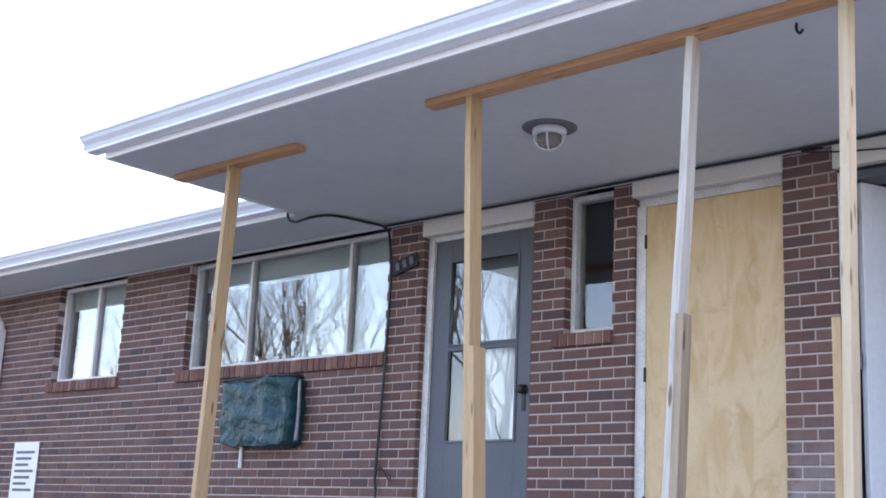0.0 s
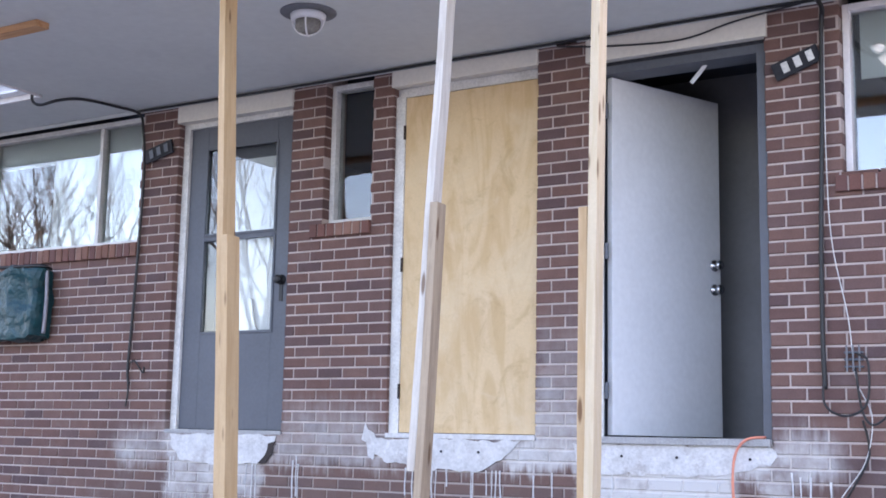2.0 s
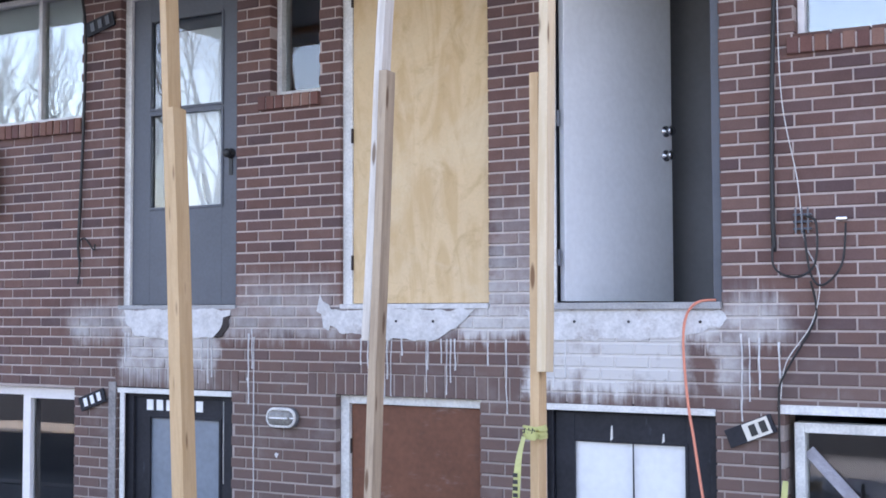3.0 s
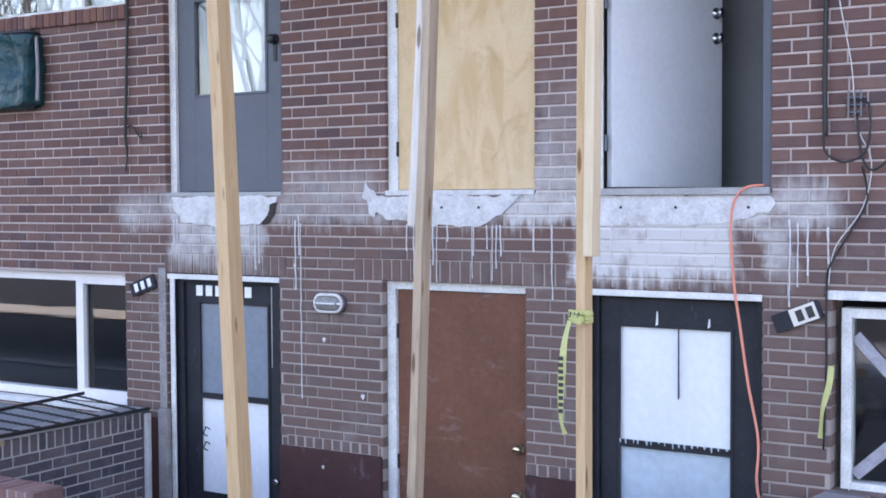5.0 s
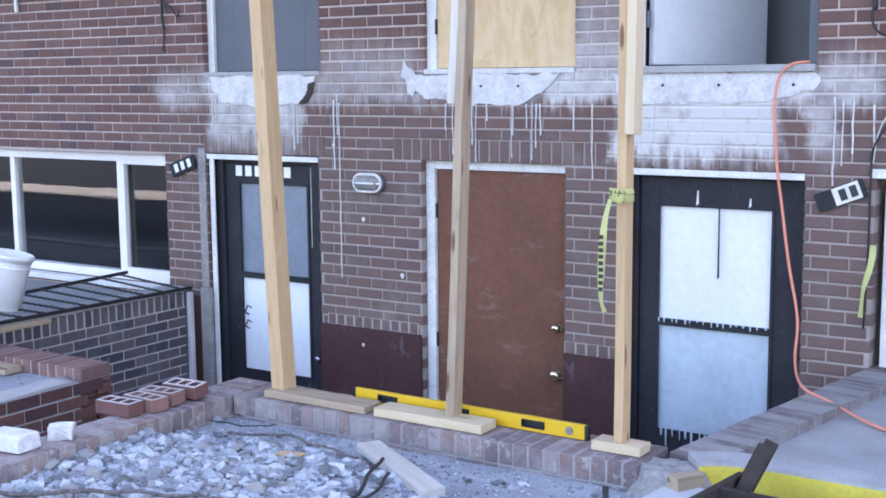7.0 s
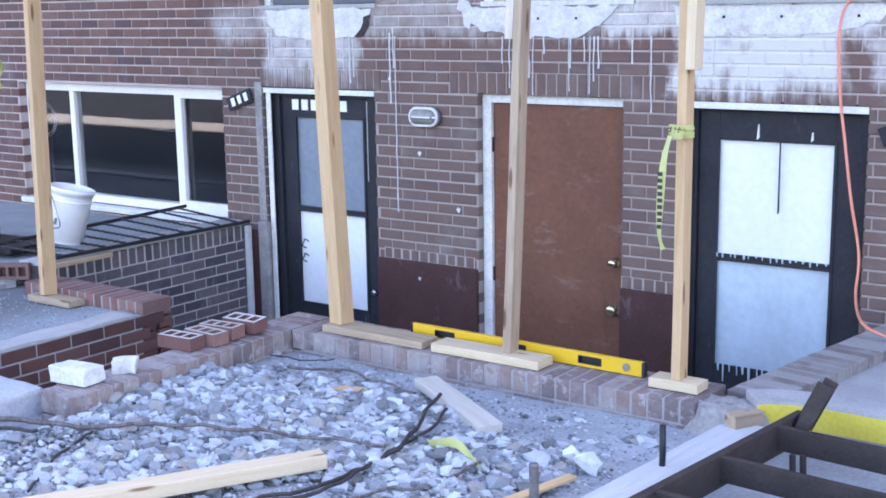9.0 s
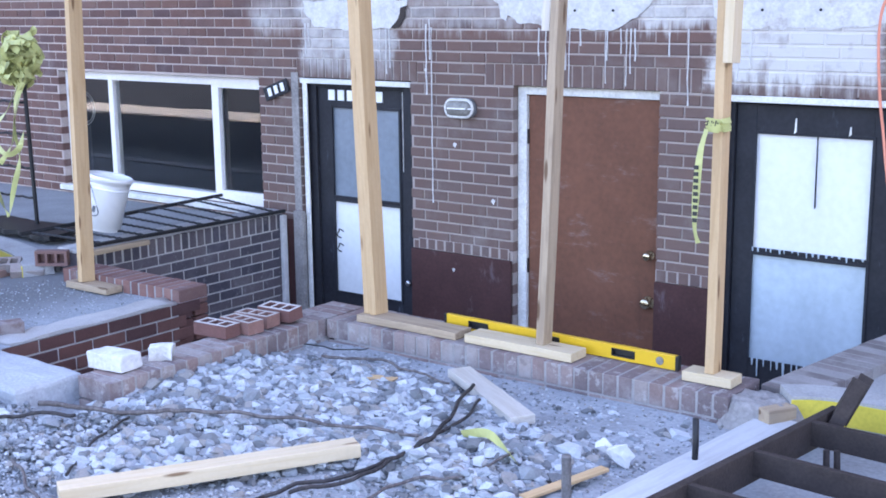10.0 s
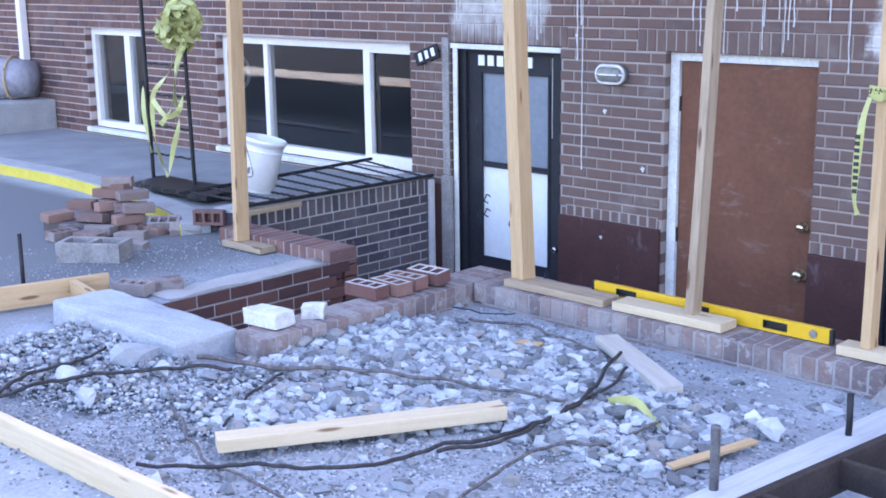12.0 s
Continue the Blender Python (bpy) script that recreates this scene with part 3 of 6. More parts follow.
# the mortar body of the wall, pieced round the openings
facade = empty("wall_north")
tagged(facade, "red-brown brick house front with pale mortar and lime stains", "wall", kind="structure")
bm = bmesh.new()
gx = sorted(set([X_L, X_R] + [a - 0.006 for a, *_ in HOLES] + [b + 0.006 for _, b, *_ in HOLES]))
for a, b in zip(gx, gx[1:]):
    cuts = sorted((z0 - 0.006, z1 + 0.006) for x0, x1, z0, z1 in HOLES if x0 - 0.01 < (a + b) / 2 < x1 + 0.01)
    z = Z_B - 0.2
    for z0, z1 in cuts:
        if z0 > z + 0.01:
            box(a, b, 0.007, DEEP, z, z0, 0, bm)
        z = max(z, z1)
    if z < Z_T - 0.01:
        box(a, b, 0.007, DEEP, z, Z_T + 0.1, 0, bm)
part("mortar_body", bm, M_mortar, facade)

# soldier bricks over the lower doors: (x0, x1, z0, z1)
SOLDIER = [(-1.03, 0.03, 1.058, 1.19), (0.56, 2.0, 1.058, 1.19)]


def laid(holes, x0, x1, z0, z1):
    """Bricks of a running bond as (x0, x1, z0, z1), cut at the openings."""
    out = []
    n0, n1 = math.floor((z0 - COURSE0) / P), math.ceil((z1 - COURSE0) / P)
    for n in range(n0, n1):
        za, zb = COURSE0 + n * P, COURSE0 + n * P + P - 0.0112
        zm = (za + zb) / 2
        if zm < z0 or zb > z1 + 0.03:
            continue
        spans, x = [], x0
        for a, b, h0, h1 in sorted(holes):
            if h0 < zm < h1:
                if a > x:
                    spans.append((x, a))
                x = max(x, b)
        spans.append((x, x1))
        ph = (0.18 if n % 2 else 0.08) + 0.006 * math.sin(n * 2.3)
        for a, b in spans:
            k = math.floor((a - ph) / BRICK)
            while ph + k * BRICK < b:
                u, v = max(a, ph + k * BRICK + 0.005), min(b, ph + (k + 1) * BRICK - 0.005)
                if v - u > 0.022:
                    out.append((u, v, za, min(zb, z1)))
                k += 1
    return out


rng = random.Random(3)
near, rest = [], Bricks()
for u, v, za, zb in laid(HOLES + SOLDIER, X_L, X_R, Z_B, Z_T):
    dy = rng.uniform(-0.0015, 0.0018)
    if 0.0 <= u and v <= 0.83 and 0.05 < za < 2.85 and len(near) < 300:
        near.append((u, v, za, zb, dy))
    else:
        rest.add(u, v, dy, 0.11, za, zb)
for a, b, z0, z1 in SOLDIER:
    n = round((b - a) / 0.0677)
    w = (b - a) / n
    for i in range(n):
        rest.add(a + i * w + 0.005, a + (i + 1) * w - 0.005, rng.uniform(-0.001, 0.002), 0.1, z0, z1 - 0.006)
ob = new("brick_courses", rest.mesh("brick_courses", M_brick))
ob.parent = facade
tagged(ob, "weathered red-brown bricks in running bond", kind="stuff")
shared = {}
for u, v, za, zb, dy in near:
    key = (round(v - u, 3), round(zb - za, 3))
    if key not in shared:
        one = Bricks()
        one.add(-key[0] / 2, key[0] / 2, 0, 0.11, -key[1] / 2, key[1] / 2)
        shared[key] = one.mesh("brick", M_brick)
    ob = new("brick", shared[key])
    ob.parent = facade
    ob.location = ((u + v) / 2, dy, (za + zb) / 2)

# other walls, floors and roof of the house
HB = 9.0
house = empty("house_shell")
tagged(house, "plain brick shell of the two-storey house", "house", kind="structure")
part("side_wall_west", box(X_L, X_L + 0.2, DEEP, HB, Z_B, 3.95), M_sill, house)
part("side_wall_east", box(X_R - 0.2, X_R, DEEP, HB, Z_B, 3.95), M_sill, house)
part("back_wall", box(X_L, X_R, HB, HB + 0.2, Z_B, 3.95), M_sill, house)
# floors, room walls and ceiling take the tone that carries the rooms' gloom
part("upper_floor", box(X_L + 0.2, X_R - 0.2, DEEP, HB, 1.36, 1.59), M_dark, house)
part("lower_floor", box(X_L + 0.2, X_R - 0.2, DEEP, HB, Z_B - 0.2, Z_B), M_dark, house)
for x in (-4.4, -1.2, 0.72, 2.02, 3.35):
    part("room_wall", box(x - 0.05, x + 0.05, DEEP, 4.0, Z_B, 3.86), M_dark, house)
part("room_partition", box(2.08, 3.30, 1.12, 1.2, 1.59, 3.86), M_roomgrey, house, "slate-grey partition inside the open door")
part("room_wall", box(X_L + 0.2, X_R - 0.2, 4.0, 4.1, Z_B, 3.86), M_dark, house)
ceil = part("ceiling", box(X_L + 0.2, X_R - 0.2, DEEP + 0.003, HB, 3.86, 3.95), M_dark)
tagged(ceil, "ceiling of the upper rooms, their dimness put into its colour", "ceiling", kind="structure")

roof = empty("roof")
tagged(roof, "low shingled roof with grey soffits, white fascia and gutters", "roof", kind="structure")
EAVE, PORCH = -0.60, -2.205
PX0, PX1 = -1.73, 3.485
part("soffit", box(PX0, PX1, PORCH, 0.004, 3.86, 3.885), M_soffit, roof, "flat grey-painted porch soffit")
part("soffit", box(X_L - 0.4, PX0 - 0.003, EAVE, 0.004, 3.862, 3.885), M_soffit, roof)
part("soffit", box(PX1 + 0.003, X_R + 0.4, EAVE, 0.004, 3.862, 3.885), M_soffit, roof)


def slope(x0, x1, y0, y1, z0, z1):
    bm = bmesh.new()
    vs = [bm.verts.new(p) for p in ((x0, y0, z0), (x1, y0, z0), (x1, y1, z1), (x0, y1, z1))]
    top = [bm.verts.new(v.co + Vector((0, 0, 0.03))) for v in vs]
    bm.faces.new(vs[::-1])
    bm.faces.new(top)
    for i in range(4):
        j = (i + 1) % 4
        bm.faces.new((vs[i], vs[j], top[j], top[i]))
    return bm


part("porch_slope", slope(PX0 - 0.05, PX1 + 0.05, PORCH - 0.03, 4.4, 3.985, 5.05), M_roof, roof)
part("front_slope", slope(X_L - 0.4, PX0 - 0.06, EAVE - 0.03, 4.4, 3.985, 5.05), M_roof, roof)
part("front_slope", slope(PX1 + 0.06, X_R + 0.4, EAVE - 0.03, 4.4, 3.985, 5.05), M_roof, roof)
part("back_slope", slope(X_L - 0.4, X_R + 0.4, HB + 0.6, 4.4, 3.985, 5.05), M_roof, roof)


def fascia(x0, x1, y):
    part("fascia", box(x0, x1, y - 0.022, y, 3.850, 3.98, 0.003), M_white, roof, "white fascia board")


def gutter(x0, x1, y):
    """A moulded metal gutter: open trough with a stepped front and closed ends."""
    prof = [(0, 3.985), (0, 3.89), (-0.07, 3.89), (-0.076, 3.894), (-0.076, 3.908), (-0.092, 3.93), (-0.12, 3.952), (-0.132, 3.972), (-0.142, 3.976), (-0.142, 3.99),
            (-0.134, 3.99), (-0.128, 3.978), (-0.112, 3.956), (-0.084, 3.934), (-0.068, 3.91), (-0.068, 3.898), (-0.006, 3.898), (-0.006, 3.985)]
    bm = bmesh.new()
    A = [bm.verts.new((x0, y + a, b)) for a, b in prof]
    B = [bm.verts.new((x1, y + a, b)) for a, b in prof]
    for i in range(len(prof)):
        j = (i + 1) % len(prof)
        bm.faces.new((A[i], A[j], B[j], B[i]))
    box(x0, x0 + 0.003, y - 0.1, y - 0.006, 3.9, 3.98, 0, bm)
    part("gutter", bm, M_gutter, roof, "white metal gutter")


fascia(PX0, PX1, PORCH)
fascia(X_L - 0.4, PX0 - 0.004, EAVE)
fascia(PX1 + 0.004, X_R + 0.4, EAVE)
gutter(PX0 - 0.10, PX1 + 0.02, PORCH - 0.023)
gutter(X_L - 0.4, PX0 - 0.06, EAVE - 0.023)
gutter(PX1 + 0.06, X_R + 0.4, EAVE - 0.023)
for x in (PX0, PX1 - 0.022):
    part("side_fascia", box(x, x + 0.022, PORCH + 0.003, EAVE - 0.02, 3.850, 3.98, 0.003), M_white, roof, "white board at the porch end")
part("trim", box(X_L, X_R, -0.028, -0.003, 3.835, 3.858, 0.004), M_soffit, roof, "narrow strip where soffit meets brick")


# ---- windows and doors set in the wall ----
def sill(x0, x1, z0, z1, name="window_sill"):
    s = empty(name)
    tagged(s, "sloping sill of bricks laid on edge", "sill", kind="structure")
    part("mortar_bed", box(x0 + 0.01, x1 - 0.01, -0.018, 0.08, z0 + 0.004, z1 - 0.006), M_mortar, s)
    n = round((x1 - x0) / 0.0677)
    w = (x1 - x0) / n
    one = Bricks()
    one.add(-w / 2 + 0.005, w / 2 - 0.005, -0.028, 0.09, z0, z1)
    me = one.mesh("brick", M_sill)
    for i in range(n):
        ob = new("brick", me)
        ob.parent = s
        ob.location = (x0 + (i + 0.5) * w, rng.uniform(-0.004, 0.003), rng.uniform(-0.002, 0.002))


def window(name, x0, x1, z0, z1, bars, label, mat=None, w=0.035, y=0.115, double=True, bw=0.016):
    pane_mat = M_coated if double else M_glass
    mat = mat or M_white
    e = empty(name)
    tagged(e, label, "window", kind="structure")
    part("window_frame", ring(x0, x1, z0, z1, w, y - 0.045, y + 0.05), mat, e)
    edges = [x0 + w] + list(bars) + [x1 - w]
    for b in bars:
        part("mullion", box(b - bw, b + bw, y - 0.03, y + 0.045, z0 + w, z1 - w, 0.003), mat, e)
    for a, b in zip(edges, edges[1:]):
        p = part("pane", box(a + 0.003, b - 0.003, y + 0.005, y + 0.010, z0 + w, z1 - w), pane_mat, e, "clear window glass")
        p.visible_shadow = False
        if not double:
            continue
        p = part("pane", box(a + 0.003, b - 0.003, y + 0.022, y + 0.027, z0 + w, z1 - w), pane_mat, e, "clear window glass")
        p.visible_shadow = False
    return e


sill(-5.97, -4.76, 2.80, 2.898)
sill(-3.86, -1.33, 2.80, 2.898)
sill(0.185, 0.655, 2.825, 2.908)
sill(3.49, 5.95, 2.835, 2.918)
w1 = window("window_1", -5.93, -4.80, 2.90, 3.835, (-5.36,), "white sliding window with bright sky in its glass")
w2 = window("window_2", -3.80, -1.36, 2.90, 3.835, (-3.06, -1.86), "wide aluminium window half covered by white blinds", M_oldwhite)
w3 = window("window_3", 0.27, 0.64, 2.91, 3.835, (), "narrow aluminium-framed window beside the door", M_oldwhite, double=False)
w4 = window("window_4", 3.53, 5.9, 2.92, 3.835, (4.3,), "wide aluminium window of the right flat", M_white)
w5 = window("window_5", -5.82, -4.84, 0.10, 1.04, (-5.23,), "white sliding window of the lower flat", w=0.06, double=False, bw=0.045)
w6 = window("window_6", -3.72, -1.40, 0.10, 1.03, (-3.165, -1.96), "wide white-framed window of the lower flat", w=0.06, double=False, bw=0.026)
part("sash_frame", ring(-1.93, -1.42, 0.16, 0.98, 0.03, 0.072, 0.112, 0.003), M_white, w6, "white sliding sash")
w7 = window("window_7", 3.48, 5.8, 0.08, 1.0, (4.4,), "wide lower window taped with white strips", M_oldwhite, w=0.05, double=False)
part("lintel_trim", box(3.42, 5.85, -0.012, 0.03, 1.045, 1.09, 0.003), M_oldwhite, w7)
part("window_ledge", box(-3.76, -1.38, -0.03, 0.05, 0.055, 0.098, 0.006), M_oldwhite, w6)
part("window_ledge", box(-5.86, -4.80, -0.03, 0.05, 0.055, 0.098, 0.006), M_oldwhite, w5)
for a, b, z0, z1 in ((3.54, 3.95, 0.16, 0.55), (3.54, 3.95, 0.86, 0.42)):
    st = stick("tape_strip", (a, 0.108, z0), (b, 0.108, z1), 0.06, 0.002, M_bag, up=(0, 1, 0), bev=0)
    st.parent = w7


def blind(x0, x1, z0, z1, y, label):
    """A blind of overlapping slats."""
    e = empty("window_blind")
    tagged(e, label, "blind")
    n = max(2, round((z1 - z0) / 0.05))
    h = (z1 - z0) / n
    me = mesh_of("slat", box(x0, x1, -0.003, 0.003, -h * 0.53, h * 0.53), M_blind)
    for i in range(n):
        ob = new("slat", me)
        ob.parent = e
        ob.matrix_world = pose((0), y, z0 + (i + 0.5) * h, 9, 0, 0)
    return e


blind(-3.74, -1.40, 3.60, 3.80, 0.160, "white blind drawn up behind the wide window")
blind(-2.42, -1.90, 2.94, 3.60, 0.160, "lowered white blind behind the window glass")
blind(-1.84, -1.40, 2.94, 3.60, 0.160, "lowered white blind behind the narrow window pane")
blind(3.60, 4.25, 3.45, 3.80, 0.160, "white blind half lowered behind the glass")
blind(-5.88, -4.84, 3.62, 3.80, 0.160, "white blind drawn up behind the sliding window")


# round spoked ring behind the left pane; hub and stand are added
fan = empty("window_ring", pose(-3.80, 0.30, 0.70))
tagged(fan, "pale round ring with spokes behind the lower window", "fan")
for rad in (0.14, 0.12):
    part("ring_hoop", tube([(rad * math.cos(a), 0, rad * math.sin(a)) for a in [2 * math.pi * i / 32 for i in range(33)]], 0.004, 6), M_oldwhite, fan)
part("ring_hub", lathe([(0.03, -0.02), (0.035, 0.0), (0.02, 0.02)], 12), M_grey, fan)
for k in range(4):
    a = 0.4 + math.pi * k / 2
    part("ring_spoke", tube([(0.03 * math.cos(a), 0, 0.03 * math.sin(a)), (0.14 * math.cos(a), 0, 0.14 * math.sin(a))], 0.0025, 5), M_grey, fan)
part("stand", box(-0.02, 0.02, 0.01, 0.04, -1.70, -0.14, 0.004), M_grey, fan, "added grey stand under the ring")


def lock_knob(name, x, z, y, mat, parent, r=0.027):
    bm = lathe([(r * 1.15, 0), (r * 1.15, 0.006), (r * 0.45, 0.01), (r * 0.45, 0.028), (r * 0.9, 0.034), (r, 0.046), (r * 0.8, 0.058), (r * 0.3, 0.061)], 18)
    bmesh.ops.transform(bm, matrix=pose(x, y, z, 90, 0, 0), verts=bm.verts)
    return part(name, bm, mat, parent, "", True)


def door_frame(e, x0, x1, z0, z1, mat, w=0.05, head=0.05, y0=0.05, y1=0.15, wr=None):
    bm = bmesh.new()
    box(x0, x0 + w, y0, y1, z0, z1, 0.004, bm)
    wr = w if wr is None else wr
    box(x1 - wr, x1, y0, y1, z0, z1, 0.004, bm)
    box(x0 + w, x1 - wr, y0, y1, z1 - head, z1, 0.004, bm)
    part("door_frame", bm, mat, e)


def leaf_with_lights(e, x0, x1, z0, z1, y, mat, lights, panes, thick=0.04):
    """A door leaf with openings (x0, x1, z0, z1) cut through it and a pane in each."""
    bm = bmesh.new()
    zs = sorted(lights, key=lambda q: q[2])
    a, b = zs[0][0], zs[0][1]
    box(x0, a, y, y + thick, z0, z1, 0.003, bm)
    box(b, x1, y, y + thick, z0, z1, 0.003, bm)
    z = z0
    for la, lb, l0, l1 in zs:
        box(a, b, y, y + thick, z, l0, 0.003, bm)
        z = l1
    box(a, b, y, y + thick, z, z1, 0.003, bm)
    leaf = part("door_leaf", bm, mat, e)
    for (la, lb, l0, l1), pm in zip(zs, panes):
        part("glazing_bead", ring(la - 0.012, lb + 0.012, l0 - 0.012, l1 + 0.012, 0.018, y - 0.008, y + 0.0), mat, leaf)
        p = part("pane", box(la, lb, y + 0.015, y + 0.021, l0, l1), pm, leaf)
        if pm in (M_glass, M_coated):
            p.visible_shadow = False
    return leaf


# upper left door: slate-grey storm door with two panes
dA = empty("door_1")
tagged(dA, "slate-grey storm door with two glass panes, closed", "door", kind="structure")
door_frame(dA, -1.0, 0.0, 1.60, 3.73, M_oldwhite, 0.055, wr=0.025)
part("door_head", box(-1.005, 0.008, -0.022, 0.05, 3.715, 3.833, 0.005), M_cream, dA, "cream head board")
leafA = leaf_with_lights(dA, -0.945, -0.026, 1.605, 3.68, 0.075, M_grey, [(-0.79, -0.175, 2.25, 2.88), (-0.79, -0.175, 2.92, 3.52)], [M_glass, M_coated])
lock_knob("door_knob", -0.10, 2.58, 0.075, M_black, dA, 0.03)
part("handle_plate", box(-0.115, -0.085, 0.069, 0.075, 2.44, 2.56, 0.003), M_black, dA)
# the house door behind it
part("inner_door", box(-0.92, -0.08, 0.18, 0.22, 1.61, 3.66, 0.003), M_grey, dA, "grey house door behind the storm door")
part("inner_glass", box(-0.70, -0.25, 0.172, 0.178, 2.93, 3.45), M_frost, dA, "bright curtained upper light")
part("threshold", box(-1.0, 0.0, -0.004, 0.2, 1.575, 1.602, 0.004), M_concrete, dA)

part("inner_blind", box(-0.66, -0.22, 0.165, 0.171, 2.22, 2.90), M_blind, dA, "pale blind behind the lower pane")
e = part("hung_cloth", sheet([(-0.53, 2.255), (-0.34, 2.255), (-0.385, 2.34), (-0.40, 2.47), (-0.44, 2.49), (-0.47, 2.42)], 0.14, 0.012, 0.012, 3), M_blind)
tagged(e, "white cloth hanging behind the storm door's glass", "cloth")

# upper middle door: boarded with plywood
dB = empty("door_2")
tagged(dB, "doorway boarded up with a plywood sheet", "door", kind="structure")
door_frame(dB, 0.80, 1.805, 1.60, 3.74, M_oldwhite, 0.07, 0.06, 0.056, 0.15, 0.02)
part("door_head", box(0.795, 1.812, -0.022, 0.05, 3.735, 3.835, 0.005), M_cream, dB, "cream head board")
part("jamb_face", box(0.80, 0.868, 0.03, 0.055, 1.60, 3.68, 0.003), M_oldwhite, dB, "worn white jamb face")
part("plywood_sheet", box(0.87, 1.80, 0.04, 0.055, 1.605, 3.672, 0.002), M_ply, dB, "blotchy golden plywood")
part("threshold", box(0.80, 1.805, -0.008, 0.2, 1.572, 1.602, 0.004), M_slabend, dB)
for z in (3.45, 2.62, 1.85):
    part("hinge", box(0.86, 0.872, 0.026, 0.042, z - 0.045, z + 0.045, 0.003), M_rust, dB)

# upper right door: pale leaf standing open into a dim room
dC = empty("door_3")
tagged(dC, "pale grey door standing open into a dim room", "door", kind="structure")
door_frame(dC, 2.13, 3.14, 1.60, 3.68, M_grey, 0.05, 0.05, 0.03, 0.2)
part("frame_face", box(2.132, 2.215, 0.012, 0.03, 1.60, 3.68, 0.003), M_oldwhite, dC, "worn white frame face")
part("door_head", box(2.12, 3.16, -0.022, 0.05, 3.70, 3.835, 0.005), M_cream, dC, "cream head board")
part("head_strip", box(2.13, 3.14, 0.03, 0.2, 3.68, 3.70), M_dgrey, dC)
bm = box(0, 0.88, 0, 0.04, 1.61, 3.625, 0.003)
leafC = part("door_leaf", bm, M_pale, dC, "smooth pale grey door leaf")
for z, nm in ((2.62, "deadbolt"), (2.475, "door_knob")):
    lock_knob(nm, 0.825, z, 0.0, M_steel, leafC, 0.03)
leafC.matrix_world = pose(2.245, 0.07, 0, 0, 0, 67)
part("closer_rod", tube([(2.80, 0.12, 3.665), (2.75, 0.12, 3.60), (2.70, 0.11, 3.54)], 0.012, 8), M_pale, dC, "pale broken door-closer rod")
for z in (3.42, 2.62, 1.85):
    part("hinge", box(2.222, 2.24, 0.02, 0.032, z - 0.045, z + 0.045, 0.003), M_grey, dC)
part("threshold", box(2.13, 3.14, -0.03, 0.24, 1.565, 1.602, 0.004), M_concrete, dC)

# lower left door: charcoal storm door with streaks
dD = empty("door_4")
tagged(dD, "charcoal storm door with whitened panes and paint runs", "door", kind="structure")
door_frame(dD, -1.0, -0.03, PIT_Z, 1.055, M_dgrey, 0.10, 0.06)
part("frame_face", box(-0.985, -0.945, 0.008, 0.02, PIT_Z, 1.03, 0.003), M_oldwhite, dD, "worn white frame edge")
part("head_strip", box(-1.0, -0.03, 0.0, 0.02, 1.018, 1.052, 0.003), M_oldwhite, dD)
leafD = leaf_with_lights(dD, -0.90, -0.06, PIT_Z + 0.02, 0.992, 0.075, M_dgrey, [(-0.775, -0.18, -0.43, 0.215), (-0.775, -0.18, 0.245, 0.86)], [M_frost, M_dimglass])
for i in range(6):
    if i in (3,):
        continue
    x = -0.80 + i * 0.085
    part("letter_bar", box(x, x + 0.055, 0.069, 0.075, 0.905, 0.975), M_barewhite, leafD)
for i in range(4):
    x = -0.155 + 0.022 * i + rng.uniform(-0.006, 0.006)
    part("paint_run", box(x, x + 0.004, 0.071, 0.075, 0.2 + rng.random() * 0.5, 0.98, 0.001), M_oldwhite, leafD)
for cx, cz, rr in ((-0.50, -0.16, 0.045), (-0.44, -0.25, 0.04), (-0.40, -0.17, 0.035), (-0.74, -0.02, 0.03), (-0.74, -0.12, 0.028)):
    pts = [(cx + rr * 0.8 * math.cos(a) + 0.008 * math.sin(3 * a), 0.088, cz + rr * math.sin(a)) for a in [0.5 + 0.3 * k for k in range(15)]]
    part("scrawl", tube(pts, 0.005, 5), M_ink, leafD, "black paint scrawl")
lock_knob("door_knob", -0.09, -0.28, 0.075, M_steel, dD, 0.022)

# lower middle door: scuffed brown flush door
dE = empty("door_5")
tagged(dE, "scuffed brown flush door with two brass knobs", "door", kind="structure")
door_frame(dE, 0.77, 1.745, PIT_Z, 1.055, M_oldwhite, 0.062, 0.05, wr=0.002)
bm = box(0.835, 1.742, 0.075, 0.115, PIT_Z + 0.02, 1.0, 0.003)
leafE = part("door_leaf", bm, M_brown, dE)
lock_knob("deadbolt", 1.672, 0.108, 0.075, M_chrome, leafE, 0.026)
lock_knob("door_knob", 1.668, -0.172, 0.075, M_chrome, leafE, 0.034)
for z in (0.75, -0.05, -0.8):
    part("hinge", box(0.826, 0.84, 0.06, 0.075, z - 0.045, z + 0.045, 0.003), M_rust, dE)

# lower right door: charcoal storm door, panes painted white
dF = empty("door_6")
tagged(dF, "charcoal storm door with panes painted white", "door", kind="structure")
door_frame(dF, 2.13, 3.10, PIT_Z, 1.06, M_dgrey, 0.045, 0.05)
part("head_strip", box(2.13, 3.10, 0.0, 0.02, 1.02, 1.055, 0.003), M_oldwhite, dF)
part("frame_edge", box(2.132, 2.15, 0.0, 0.02, PIT_Z, 1.018, 0.002), M_oldwhite, dF)
leafF = leaf_with_lights(dF, 2.178, 3.052, PIT_Z + 0.02, 1.005, 0.075, M_dgrey, [(2.29, 2.92, -0.40, 0.195), (2.29, 2.92, 0.225, 0.855)], [M_frostblue, M_frost])
